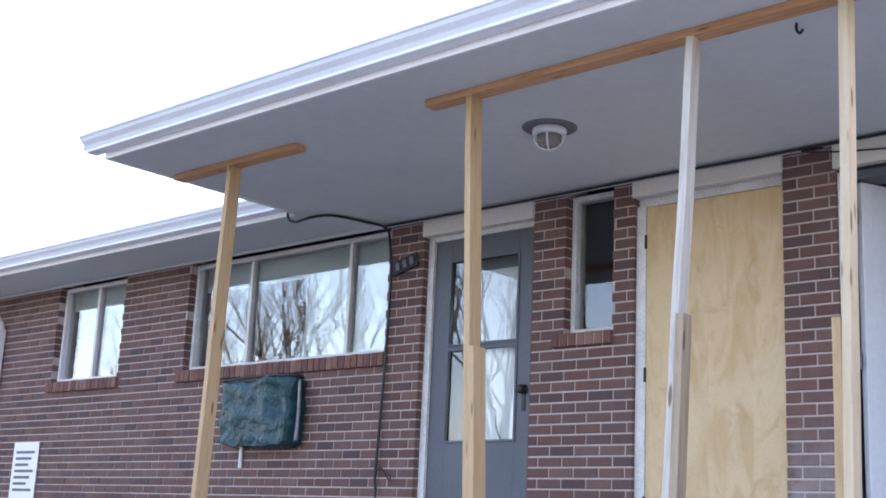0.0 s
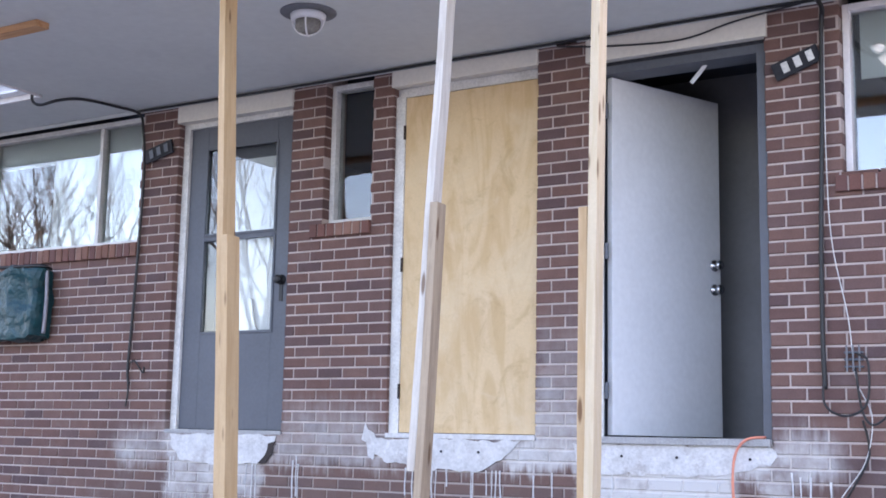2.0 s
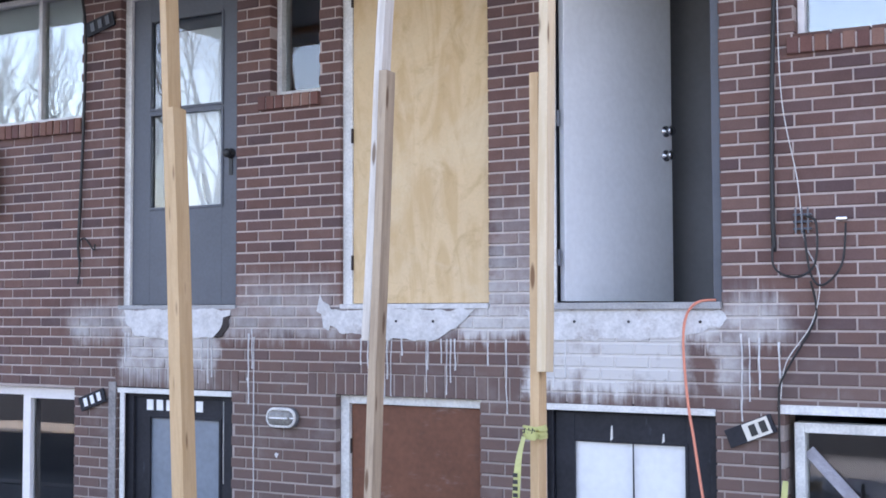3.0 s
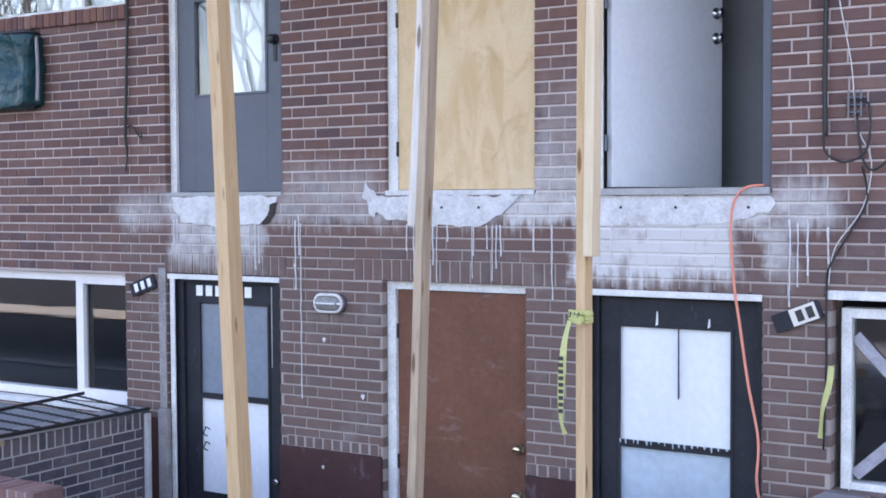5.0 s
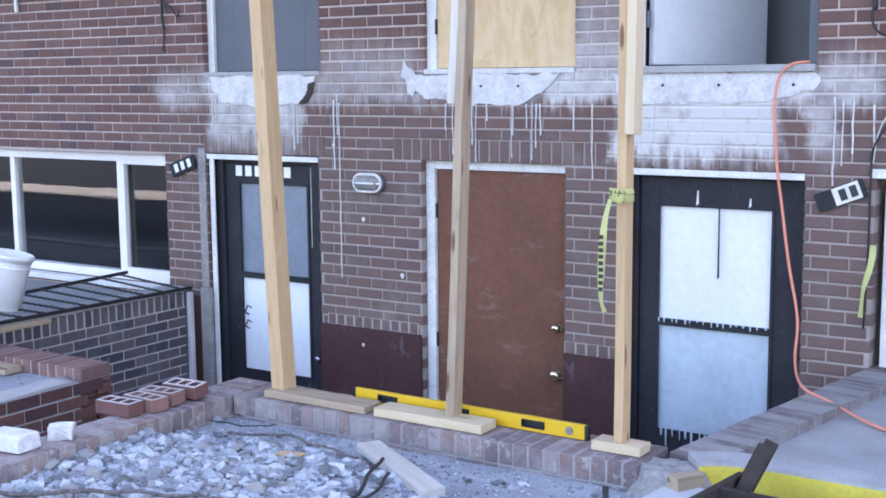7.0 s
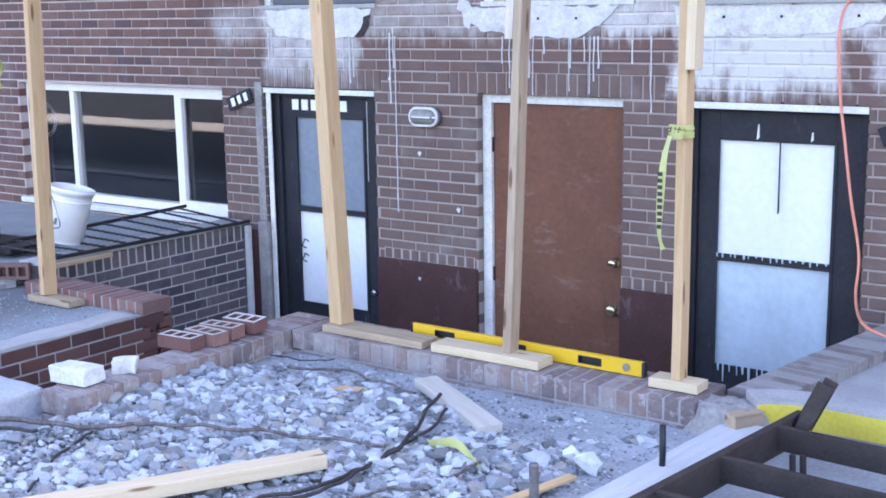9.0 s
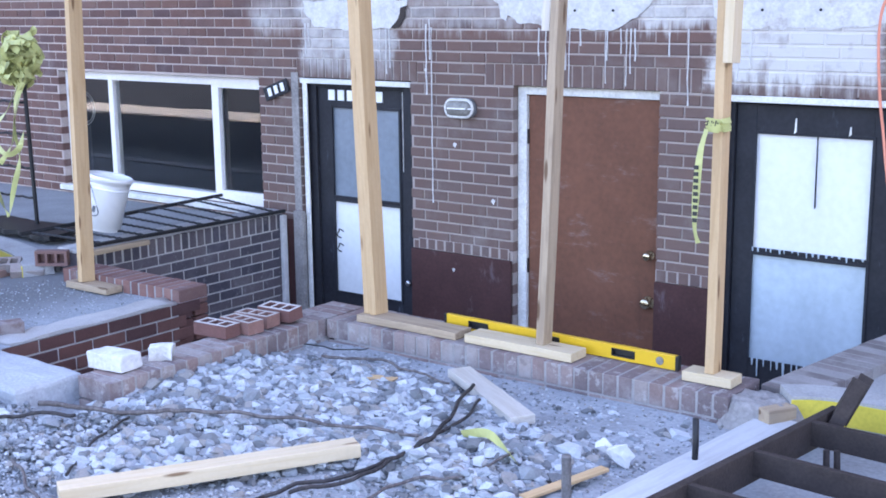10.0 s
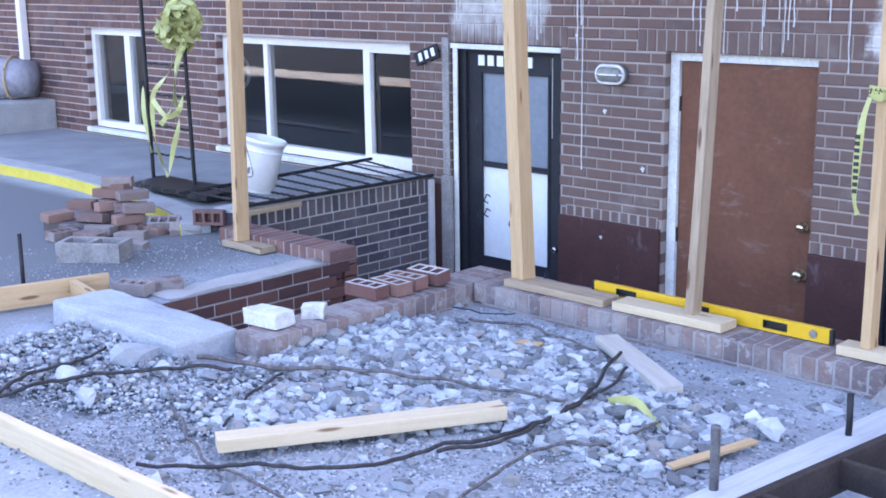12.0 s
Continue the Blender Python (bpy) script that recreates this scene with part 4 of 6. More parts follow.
for x, z0, z1 in ((2.51, 0.86, 0.94), (2.63, 0.47, 0.86), (2.80, 0.86, 0.91)):
    part("paint_run", sheet([(x - 0.003, z1), (x - 0.003 if z1 - z0 > 0.2 else x - 0.009, z0), (x + 0.004, z0 + 0.01), (x + 0.002, z1)], 0.066, 0.009), M_dgrey if z1 - z0 > 0.2 else M_oldwhite, leafF)

# whitewash that ran down over the bars of the lower right door
for k in range(34):
    x = 2.295 + 0.62 * k / 33 + rng.uniform(-0.008, 0.008)
    top, long = (-0.39, rng.uniform(0.02, 0.12)) if k % 2 else (0.232, rng.uniform(0.008, 0.03))
    w = rng.uniform(0.003, 0.008)
    part("whitewash_run", sheet([(x - w, top), (x + w, top), (x + w * 0.5, top - long), (x - w * 0.4, top - long * 0.97)], 0.064, 0.006), M_frostblue, leafF)
# row of bricks on end closing the brickwork above the maroon boards
for a, b in ((0.03, 0.74), (1.75, 2.10)):
    e = empty("brick_row")
    tagged(e, "row of upright brick ends above the maroon board", "brick row", kind="structure")
    n = round((b - a) / 0.0677)
    part("mortar_bed", box(a, b, -0.0045, 0.004, -0.019, 0.05), M_mortar, e)
    one = Bricks()
    one.add(-0.029, 0.029, -0.008, 0.02, -0.03, 0.036)
    me = one.mesh("brick", M_brick)
    for k in range(n):
        ob = new("brick", me)
        ob.parent = e
        ob.location = (a + (k + 0.5) * (b - a) / n, rng.uniform(-0.002, 0.002), 0.012)

# painted board panels and posts between the lower doors
for a, b, z0, z1 in ((-0.02, 0.765, PIT_Z, -0.02), (1.75, 2.125, PIT_Z, -0.02)):
    e = part("wall_panel", box(a, b, -0.022, -0.004, z0, z1, 0.003), M_maroon)
    tagged(e, "maroon-painted board panel low on the brick wall", "panel", kind="structure")
e = part("wall_pilaster", box(-1.058, -0.972, -0.05, -0.004, PIT_Z, 0.13, 0.012), M_dirtyconc)
tagged(e, "rough cement upright beside the lower door", "trim", kind="structure")
e = part("cement_strip", box(-1.07, -1.005, -0.012, -0.0035, 0.13, 1.09, 0.003), M_dirtyconc)
tagged(e, "grey cement strip running down the brick", "trim", kind="structure")
part_t = part("wall_panel", box(-1.20, -1.06, -0.02, -0.004, PIT_Z, 0.06, 0.003), M_maroon)
tagged(part_t, "maroon-painted board beside the cement upright", "panel", kind="structure")

# cut slab ends left on the wall
def slab_end(outline, thick, mat, label, seed, jag=0.022):
    e = part("slab_stub", sheet(outline, -thick, thick - 0.0035, jag, seed), mat)
    tagged(e, label, "concrete", kind="structure")


slab_end([(-0.94, 1.57), (-0.03, 1.57), (-0.05, 1.50), (-0.16, 1.40), (-0.60, 1.385), (-0.84, 1.40), (-0.93, 1.50)], 0.009, M_slabend, "sawn white slab end under the grey door", 1)
slab_end([(0.74, 1.57), (1.72, 1.57), (1.60, 1.46), (1.48, 1.40), (1.15, 1.385), (0.98, 1.41), (0.80, 1.43), (0.72, 1.48)], 0.009, M_slabend, "sawn white slab end under the boarded doorway", 2)
slab_end([(2.04, 1.565), (3.13, 1.565), (3.17, 1.52), (3.13, 1.47), (2.95, 1.43), (2.7, 1.40), (2.5, 1.41), (2.16, 1.40), (2.06, 1.46)], 0.006, M_slabend, "sawn white slab end under the open door", 3)
for x in (2.33, 2.64, 3.03, 1.2, 1.45):
    bm = lathe([(0.008, 0), (0.008, 0.004), (0.003, 0.005)], 8)
    bmesh.ops.transform(bm, matrix=pose(x, -0.0092 if x < 2 else -0.0062, 1.50, 90, 0, 0), verts=bm.verts)
    tagged(part("anchor_hole", bm, M_dgrey), "dark anchor stub in the slab end", "anchor", kind="structure")
# flat dark sheet: paints the shade inside the broken corner, nothing is cut away
e = part("notch_shade", sheet([(-0.03, 1.535), (-0.09, 1.52), (-0.13, 1.43), (-0.17, 1.395), (-0.10, 1.40), (-0.05, 1.46)], -0.0125, 0.004, 0.02, 6), M_rust)
tagged(e, "dark sheet giving the shade of the slab's broken corner", "hole", kind="structure")
for x, z, w in ((0.328, 0.674, 0.015), (0.104, 1.134, 0.012), (0.328, -0.125, 0.011), (0.621, 0.339, 0.016)):
    y = -0.027 if z < 0 else -0.004
    e = part("lime_spot", sheet([(x - w, z), (x - w * 0.3, z + w), (x + w, z + w * 0.5), (x + w * 0.2, z - w * 1.3)], y, 0.004, 0.012, x), M_slabend)
    tagged(e, "small pale lime spot on the wall", "stain", kind="structure")
# splash of mortar beside the boarded doorway
slab_end([(0.655, 1.66), (0.675, 1.62), (0.72, 1.60), (0.75, 1.50), (0.72, 1.44), (0.68, 1.46), (0.67, 1.54), (0.63, 1.56)], 0.007, M_slabend, "rough mortar splash on the brick", 4, 0.03)
for x, z0, z1 in ((1.115, 1.05, 1.40), (1.135, 1.16, 1.40), (1.16, 1.06, 1.40), (1.235, 1.30, 1.40), (1.40, 1.09, 1.40), (1.41, 1.22, 1.39), (1.50, 1.26, 1.40), (1.535, 1.08, 1.40),
                  (1.56, 1.15, 1.40), (1.59, 1.22, 1.40), (1.80, 1.25, 1.38), (1.915, 0.985, 1.40), (0.95, 1.24, 1.40), (1.0, 1.1, 1.40), (0.11, 0.98, 1.42), (0.135, 1.2, 1.45), (0.15, 0.29, 1.40),
                  (-0.93, 1.22, 1.42), (-0.9, 1.30, 1.42), (-0.22, 1.1, 1.40), (-0.27, 1.18, 1.4), (-0.19, 1.14, 1.4), (2.2, 1.14, 1.42), (2.27, 1.2, 1.42), (3.24, 1.0, 1.44), (3.28, 1.1, 1.42), (3.33, 1.16, 1.42), (3.43, 1.22, 1.4)):
    w = rng.uniform(0.0018, 0.0042)
    n = max(4, int((z1 - z0) / 0.035))
    mid = [(x + 0.006 * noise.noise(Vector((x * 40, z1 * 9 - k * 0.4, 2))), z1 + (z0 - z1) * k / n, w * (1.5 if k == 0 else 0.65 + 0.5 * rng.random())) for k in range(n + 1)]
    mid[-1] = (mid[-1][0], mid[-1][1], w * 1.25)
    bm = sheet([(a - b2, z) for a, z, b2 in mid] + [(a + b2, z) for a, z, b2 in reversed(mid)], -0.005, 0.006)
    tagged(part("lime_drip", bm, M_whiteconc), "white lime run dried on the brick", "stain", kind="structure")

# ---- shoring posts and boards ----
def post(label, pieces, pad):
    """A temporary post of sawn studs (foot, top, material, depth) standing on a pad."""
    e = empty("shoring_post", Matrix.Translation(pieces[-1][0]))
    tagged(e, label, "post", group="shoring posts")
    for f, t, mat, d in pieces:
        s = stick("timber", f, t, 0.038, d, mat, up=(0.0, -1, 0), ragged=0.004)
        m = s.matrix_world.copy()
        s.parent = e
        s.matrix_parent_inverse = e.matrix_world.inverted()
        s.matrix_world = m
    x0, x1, y0, y1, z0, z1, mat = pad
    p = stick("footing_pad", (x0, (y0 + y1) / 2, (z0 + z1) / 2), (x1, (y0 + y1) / 2, (z0 + z1) / 2), y1 - y0, z1 - z0, mat, up=(0, 0, 1), label="short pine board under the post", ragged=0.002)
    m = p.matrix_world.copy()
    p.parent = e
    p.matrix_parent_inverse = e.matrix_world.inverted()
    p.matrix_world = m
    return e


WT = 0.11
post("leaning pine shoring post standing on a short board", [((-0.75, -2.03, 0.036), (-1.07, -1.70, 3.82), M_pine, 0.089)], (-0.86, -0.50, -2.09, -1.98, 0.0, 0.036, M_oldpine))
post("doubled pine shoring post under the porch beam", [((1.306, -1.955, WT + 0.034), (0.995, -1.78, 3.82), M_pine, 0.089), ((1.344, -1.96, WT + 0.034), (1.142, -1.852, 2.50), M_pine, 0.089)],
     (1.27, 1.84, -2.035, -1.915, WT, WT + 0.034, M_oldpine))
post("weathered two-piece shoring post under the porch beam", [((2.222, -1.885, 1.44), (2.30, -1.79, 3.82), M_greypine, 0.07), ((2.25, -1.96, WT + 0.038), (2.292, -1.855, 2.56), M_oldpine, 0.07)],
     (1.89, 2.43, -2.035, -1.915, WT, WT + 0.038, M_pale_pine))
post("two-piece pine shoring post with caution tape", [((3.005, -1.93, WT + 0.038), (2.962, -1.82, 2.49), M_pine, 0.07), ((3.025, -1.905, 1.33), (3.012, -1.79, 3.82), M_pale_pine, 0.075)],
     (2.90, 3.105, -1.985, -1.885, WT, WT + 0.038, M_pale_pine))
for x0, x1, y, lab in ((-1.66, -0.45, -1.70, "short orange pine board screwed to the soffit"), (0.69, 3.44, -1.785, "long orange pine board along the soffit")):
    s = stick("soffit_board", (x0, y, 3.840), (x1, y, 3.840), 0.089, 0.037, M_orange, up=(0, 0, 1))
    tagged(s, lab, "board")

# porch ceiling lamp
M_jar = material("dusty_lamp_glass", (0.22, 0.21, 0.19), rough=0.25, vary=0.25, scale=30, grain=60, bump=0.2)
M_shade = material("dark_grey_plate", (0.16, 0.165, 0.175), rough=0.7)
lamp = empty("ceiling_lamp", pose(0.965, -1.10, 3.86))
tagged(lamp, "white jar lamp with wire cage on the soffit", "lamp")
part("base_plate", lathe([(0.15, -0.008), (0.155, -0.004), (0.155, 0.0)], 32), M_shade, lamp, "grey round plate", True)
part("collar", lathe([(0.084, -0.05), (0.094, -0.046), (0.098, -0.016), (0.094, -0.012)], 28), M_plastic, lamp, "white collar", True)
part("glass_jar", lathe([(0.02, -0.122), (0.05, -0.115), (0.068, -0.09), (0.07, -0.05)], 24), M_jar, lamp, "ribbed glass jar", True)
for k in range(2):
    a = 0.5 + k * math.pi / 2
    pts = [(0.085 * math.cos(u) * math.cos(a), 0.085 * math.cos(u) * math.sin(a), -0.05 - 0.082 * math.sin(u)) for u in [math.pi * i / 14 for i in range(15)]]
    part("cage_wire", tube(pts, 0.0048, 6), M_plastic, lamp)
hook = empty("soffit_hook", pose(1.9, -1.25, 3.86))
hook.location = (2.70, -1.60, 3.86)
tagged(hook, "small black hook screwed into the soffit", "hook")
part("hook_bar", tube(spline([(0, 0, 0), (0, 0, -0.03), (0.015, 0, -0.05), (0.03, 0, -0.035)]), 0.007, 6), M_black, hook)

# bulkhead lamp on the lower wall
bl = empty("bulkhead_lamp", pose(0.39, -0.001, 0.908, 90, 0, 0))
tagged(bl, "white oval bulkhead lamp with ribbed glass", "lamp")


def oval(prof, n=28, add=0.05):
    bm = lathe(prof, n)
    for v in bm.verts:
        v.co.x += add if v.co.x > 1e-5 else (-add if v.co.x < -1e-5 else 0)
    return bm


part("backing", oval([(0.062, 0.0), (0.062, 0.03), (0.055, 0.036)]), M_shade, bl, "", True)
part("glass", oval([(0.046, 0.03), (0.046, 0.05), (0.03, 0.066), (0.01, 0.07)]), M_jar, bl, "ribbed clear glass", True)
for k in range(7):
    part("glass_rib", tube([(-0.075 + 0.025 * k, -0.036, 0.053), (-0.075 + 0.025 * k, 0.0, 0.068), (-0.075 + 0.025 * k, 0.036, 0.053)], 0.005, 5), M_jar, bl)
rim = bmesh.new()
pts = []
for i in range(41):
    a = 2 * math.pi * i / 40
    pts.append((0.053 * math.cos(a) + (0.05 if math.cos(a) > 0 else -0.05), 0.053 * math.sin(a), 0.04))
part("rim", tube(pts, 0.010, 6), M_oldwhite, bl, "worn white rim", True)
part("guard_bar", tube([(-0.1, 0, 0.05), (-0.05, 0, 0.076), (0.05, 0, 0.076), (0.1, 0, 0.05)], 0.005, 6), M_plastic, bl)


# house number boards: plain bars in place of the numbers
def number_board(label, m, w, h, back, ink, tile=None):
    e = empty("number_board", m)
    tagged(e, label, "sign")
    part("board", box(-w / 2, w / 2, 0, 0.014, -h / 2, h / 2, 0.003), back, e)
    if tile:
        part("number_tile", box(-0.03, w / 2 - 0.02, -0.004, -0.0005, -h * 0.46, h * 0.46), tile, e, "pale tile")
    for k in range(2 if tile else 3):
        x = (0.0 + k * 0.055) if tile else (-w * 0.3 + k * w * 0.27)
        part("number_bar", box(x, x + w * 0.14, -0.008, -0.0045, -h * 0.3, h * 0.3), ink, e)


number_board("slanting black board with pale number bars", pose(3.315, -0.028, 3.53, 0, -20, 0), 0.25, 0.095, M_dgrey, M_oldwhite)
number_board("slanting black number board beside the grey door", pose(-1.17, -0.028, 3.53, 0, -14, 0), 0.26, 0.10, M_dgrey, M_grey)
number_board("slanting black board with white number bars", pose(-1.205, -0.028, 0.965, 0, -19, 0), 0.235, 0.095, M_dgrey, M_barewhite)
number_board("slanting dark board with cream number tile", pose(3.285, -0.028, 0.955, 0, -22, 0), 0.25, 0.095, M_dgrey, M_ink, M_cream)

# air conditioner wrapped in a green bag
ac = empty("air_conditioner", pose(-2.60, -0.005, 2.49))
tagged(ac, "air conditioner wrapped in a dark green plastic bag", "air conditioner")
bm = box(-0.43, 0.43, -0.15, 0, -0.26, 0.255, 0.03)
bmesh.ops.subdivide_edges(bm, edges=bm.edges, cuts=9, use_grid_fill=True)
for v in bm.verts:
    c = v.co
    n = noise.noise_vector(c * 3.4) * 0.035 + noise.noise_vector(Vector((c.x * 9 + c.z * 9, c.y * 6, c.z * 5 - c.x * 5))) * 0.03
    fold = 0.024 * math.sin(34 * c.x + 5 * c.z + 3 * noise.noise(c * 4)) * max(0.0, min(1.0, (c.x - 0.05) * 6))
    if c.y < -0.02:
        v.co += n + Vector((0, fold, 0))
part("bag", bm, M_tarp, ac, "crumpled green plastic bag", True)
part("strap", tube(spline([(0.445, -0.085, 0.24), (0.462, -0.09, 0.0), (0.445, -0.085, -0.22)]), 0.014, 6), M_bag, ac, "pale strap", True)
part("bracket", box(-0.30, -0.27, -0.02, 0.0, -0.42, -0.25, 0.003), M_oldwhite, ac)
part("top_edge", tube(spline([(-0.43, -0.15, 0.262), (0, -0.165, 0.272), (0.43, -0.14, 0.27), (0.445, -0.05, 0.255)]), 0.012, 6), M_black, ac, "dark gathered bag edge", True)


# ---- cables ----
def cord(name, pts, r, mat, label, cat="cable"):
    ob = part(name, tube(spline(pts), r, 6), mat, None, "", True)
    return tagged(ob, label, cat)


cord("cable", [(-1.76, -0.66, 3.92), (-1.78, -0.64, 3.83), (-1.72, -0.62, 3.795), (-1.58, -0.58, 3.82), (-1.50, -0.45, 3.848), (-1.42, -0.2, 3.845), (-1.35, -0.05, 3.82), (-1.325, -0.03, 3.70), (-1.30, -0.025, 3.45), (-1.31, -0.025, 2.9), (-1.335, -0.025, 2.3), (-1.35, -0.025, 2.0), (-1.33, -0.025, 1.90)],
     0.0105, M_black, "black cable running down the brick from the soffit")
cord("cable", [(-1.34, -0.02, 2.05), (-1.28, -0.03, 2.06), (-1.20, -0.03, 1.98), (-1.19, -0.03, 2.02)], 0.006, M_black, "thin loose cable end on the wall")
cord("cable", [(-1.35, -0.025, 1.97), (-1.33, -0.03, 1.85), (-1.345, -0.03, 1.75)], 0.007, M_black, "frayed cable end hanging on the wall")
cord("cable", [(-1.4, -0.04, 3.842), (0.0, -0.04, 3.838), (1.0, -0.04, 3.842), (1.9, -0.04, 3.84), (3.4, -0.04, 3.845), (4.5, -0.04, 3.84)], 0.009, M_black, "black cable along the top of the wall")
cord("cable", [(1.95, -0.035, 3.82), (2.3, -0.04, 3.77), (2.7, -0.04, 3.745), (3.0, -0.04, 3.80), (3.35, -0.035, 3.84)], 0.005, M_black, "thin slack cable over the door head")
cord("cable", [(3.53, -0.90, 3.90), (3.51, -0.78, 3.835), (3.475, -0.6, 3.815), (3.472, -0.3, 3.79), (3.47, -0.1, 3.78), (3.45, -0.035, 3.68), (3.44, -0.03, 3.2), (3.42, -0.03, 2.6), (3.415, -0.03, 2.1), (3.42, -0.03, 1.85)], 0.013, M_black, "thick black cable bundle down the brick")
cord("cable", [(3.46, -0.03, 3.7), (3.455, -0.03, 3.1), (3.47, -0.03, 2.6), (3.54, -0.03, 2.2), (3.57, -0.035, 1.9), (3.64, -0.035, 1.72), (3.6, -0.03, 1.5), (3.47, -0.03, 1.3), (3.44, -0.03, 1.12)], 0.0026, M_oldwhite, "thin pale wire hanging down the brick")
cord("cable", [(3.42, -0.03, 1.95), (3.42, -0.05, 1.78), (3.52, -0.06, 1.72), (3.62, -0.05, 1.78), (3.63, -0.04, 1.98), (3.58, -0.04, 2.02)], 0.006, M_black, "looped black cable by the splitter")
cord("cable", [(3.77, -0.04, 1.98), (3.75, -0.05, 1.78), (3.66, -0.06, 1.68), (3.60, -0.05, 1.74), (3.57, -0.04, 1.95)], 0.006, M_black, "looped black cable hanging from its bracket")
cord("cable", [(3.60, -0.05, 1.70), (3.62, -0.03, 1.58), (3.6, -0.03, 1.48), (3.45, -0.03, 1.22), (3.43, -0.025, 1.08), (3.43, -0.025, 0.7), (3.42, -0.025, 0.3)], 0.006, M_black, "black cable crossing the brick down to the walk")
sp = empty("cable_splitter", pose(3.56, -0.004, 2.0))
tagged(sp, "small metal cable splitter with terminals", "splitter")
for k in range(3):
    part("terminal_bar", box(-0.045, 0.045, -0.03, 0.0, -0.045 + 0.035 * k, -0.035 + 0.035 * k, 0.003), M_grey, sp)
    part("terminal", box(-0.035 + 0.03 * k, -0.026 + 0.03 * k, -0.036, -0.031, -0.065, 0.065, 0.003), M_shade, sp)
cb = part("cable_bracket", box(3.72, 3.775, -0.03, -0.003, 1.995, 2.013, 0.005), M_steel)
tagged(cb, "small metal cable bracket on the brick", "bracket")
bx = part("junction_bracket", box(3.28, 3.42, -0.035, -0.03 + 0.027, 3.555, 3.575, 0.004), M_steel)
bx.location = (-1.35, 0, 0.28)
tagged(bx, "metal cable joint under the soffit", "bracket")
cord("extension_cord", [(3.10, 0.03, 1.612), (3.03, -0.05, 1.60), (2.97, -0.05, 1.53), (2.952, -0.05, 1.38), (2.97, -0.045, 1.1), (2.995, -0.03, 0.9), (3.04, -0.03, 0.6), (3.10, -0.05, 0.32), (3.14, -0.2, 0.14), (3.30, -0.6, 0.115), (3.47, -0.75, 0.10), (3.75, -0.95, 0.066), (4.2, -1.2, 0.066)],
     0.0075, M_hose, "orange extension cord from the open doorway", "cord")

# plaque low on the far left, downspout and wrapped unit
pq = empty("wall_notice", pose(-6.2, -0.004, 2.08))
tagged(pq, "white notice board with rows of small print", "sign")
part("board", box(-0.23, 0.23, -0.012, 0, -0.30, 0.25, 0.003), M_white, pq)
for k in range(7):
    part("print_bar", box(-0.17, 0.17 - 0.05 * (k % 3), -0.016, -0.0125, 0.14 - 0.06 * k, 0.165 - 0.06 * k), M_grey, pq)
dsp = empty("downspout", pose(-6.93, -0.06, 0))
tagged(dsp, "white metal downspout on the brick", "pipe")
part("pipe", box(-0.04, 0.04, -0.03, 0.05, 0.6, 3.5, 0.012), M_white, dsp)
part("elbow", tube(spline([(0, 0.01, 3.48), (0, -0.05, 3.6), (0, -0.45, 3.84), (0, -0.58, 3.93)]), 0.038, 8), M_white, dsp, "", True)
pl = part("concrete_plinth", box(-8.4, -6.46, -0.95, -0.004, 0.0, 0.325, 0.02), M_concrete)
tagged(pl, "low concrete plinth against the house", "plinth")
wu = empty("wrapped_bundle", pose(-7.05, -0.42, 0.33, 0, 0, 35))
tagged(wu, "bundle wrapped in grey plastic on the plinth", "bundle")
bm = lathe([(0.02, -0.55), (0.17, -0.5), (0.21, -0.3), (0.22, 0), (0.2, 0.3), (0.19, 0.5), (0.02, 0.55)], 20)
for v in bm.verts:
    v.co += noise.noise_vector(v.co * 5) * 0.035
bmesh.ops.transform(bm, matrix=pose(0, 0, 0.20, 0, 90, 0), verts=bm.verts)
part("sheet", bm, M_bag, wu, "", True)
part("tie", tube([(0.3, 0.22 * math.cos(a), 0.2 + 0.22 * math.sin(a)) for a in [2 * math.pi * i / 16 for i in range(17)]], 0.012, 6), M_pine, wu)


# ---- low walls round the sunken yard ----
def low_wall(name, label, cx, cy, length, along, z_top, courses, width, mat, cap_mat, cap_h=0.10, cap_w=0.0677, mortar=None, inset=0.008, gap=0.009, turn=0.0):
    """A brick wall about its centre line: a mortar core, courses of stretchers on both faces, and a cap of bricks on edge."""
    e = empty(name, pose(cx, cy, 0, 0, 0, (90 if along == "y" else 0) + turn))
    tagged(e, label, "wall", kind="structure")
    h = width / 2
    zc = z_top - cap_h
    zb = zc - courses * P
    part("mortar_core", box(-length / 2 + 0.05, length / 2 - 0.05, -h + 0.003, h - 0.003, zb, z_top - inset), mortar or M_palemortar, e)
    n = round(length / cap_w)
    w = length / n
    me = brick_mesh("brick", w - gap, width, cap_h - 0.006, cap_mat, 0.005)
    r = random.Random(length)
    for i in range(n):
        x = -length / 2 + (i + 0.5) * w
        ob = new("brick", me)
        ob.parent = e
        ob.matrix_basis = pose(x, r.uniform(-0.002, 0.002), zc + cap_h / 2 + r.uniform(-0.002, 0.002), 0, 0, r.uniform(-1, 1))
    full = brick_mesh("brick", 0.194, 0.09, 0.058, mat)
    half = brick_mesh("brick", 0.092, 0.09, 0.058, mat)
    for k in range(courses):
        z = zc - (k + 0.5) * P
        x = -length / 2
        odd = k % 2
        while x < length / 2 - 0.05:
            use_half = (odd and x == -length / 2) or x + 0.2 > length / 2 + 0.03
            L = 0.1016 if use_half else 0.2032
            for s in (-1, 1):
                ob = new("brick", half if use_half else full)
                ob.parent = e
                ob.location = (x + L / 2, s * (h - 0.045) + r.uniform(-0.001, 0.001), z)
            x += L
    return e


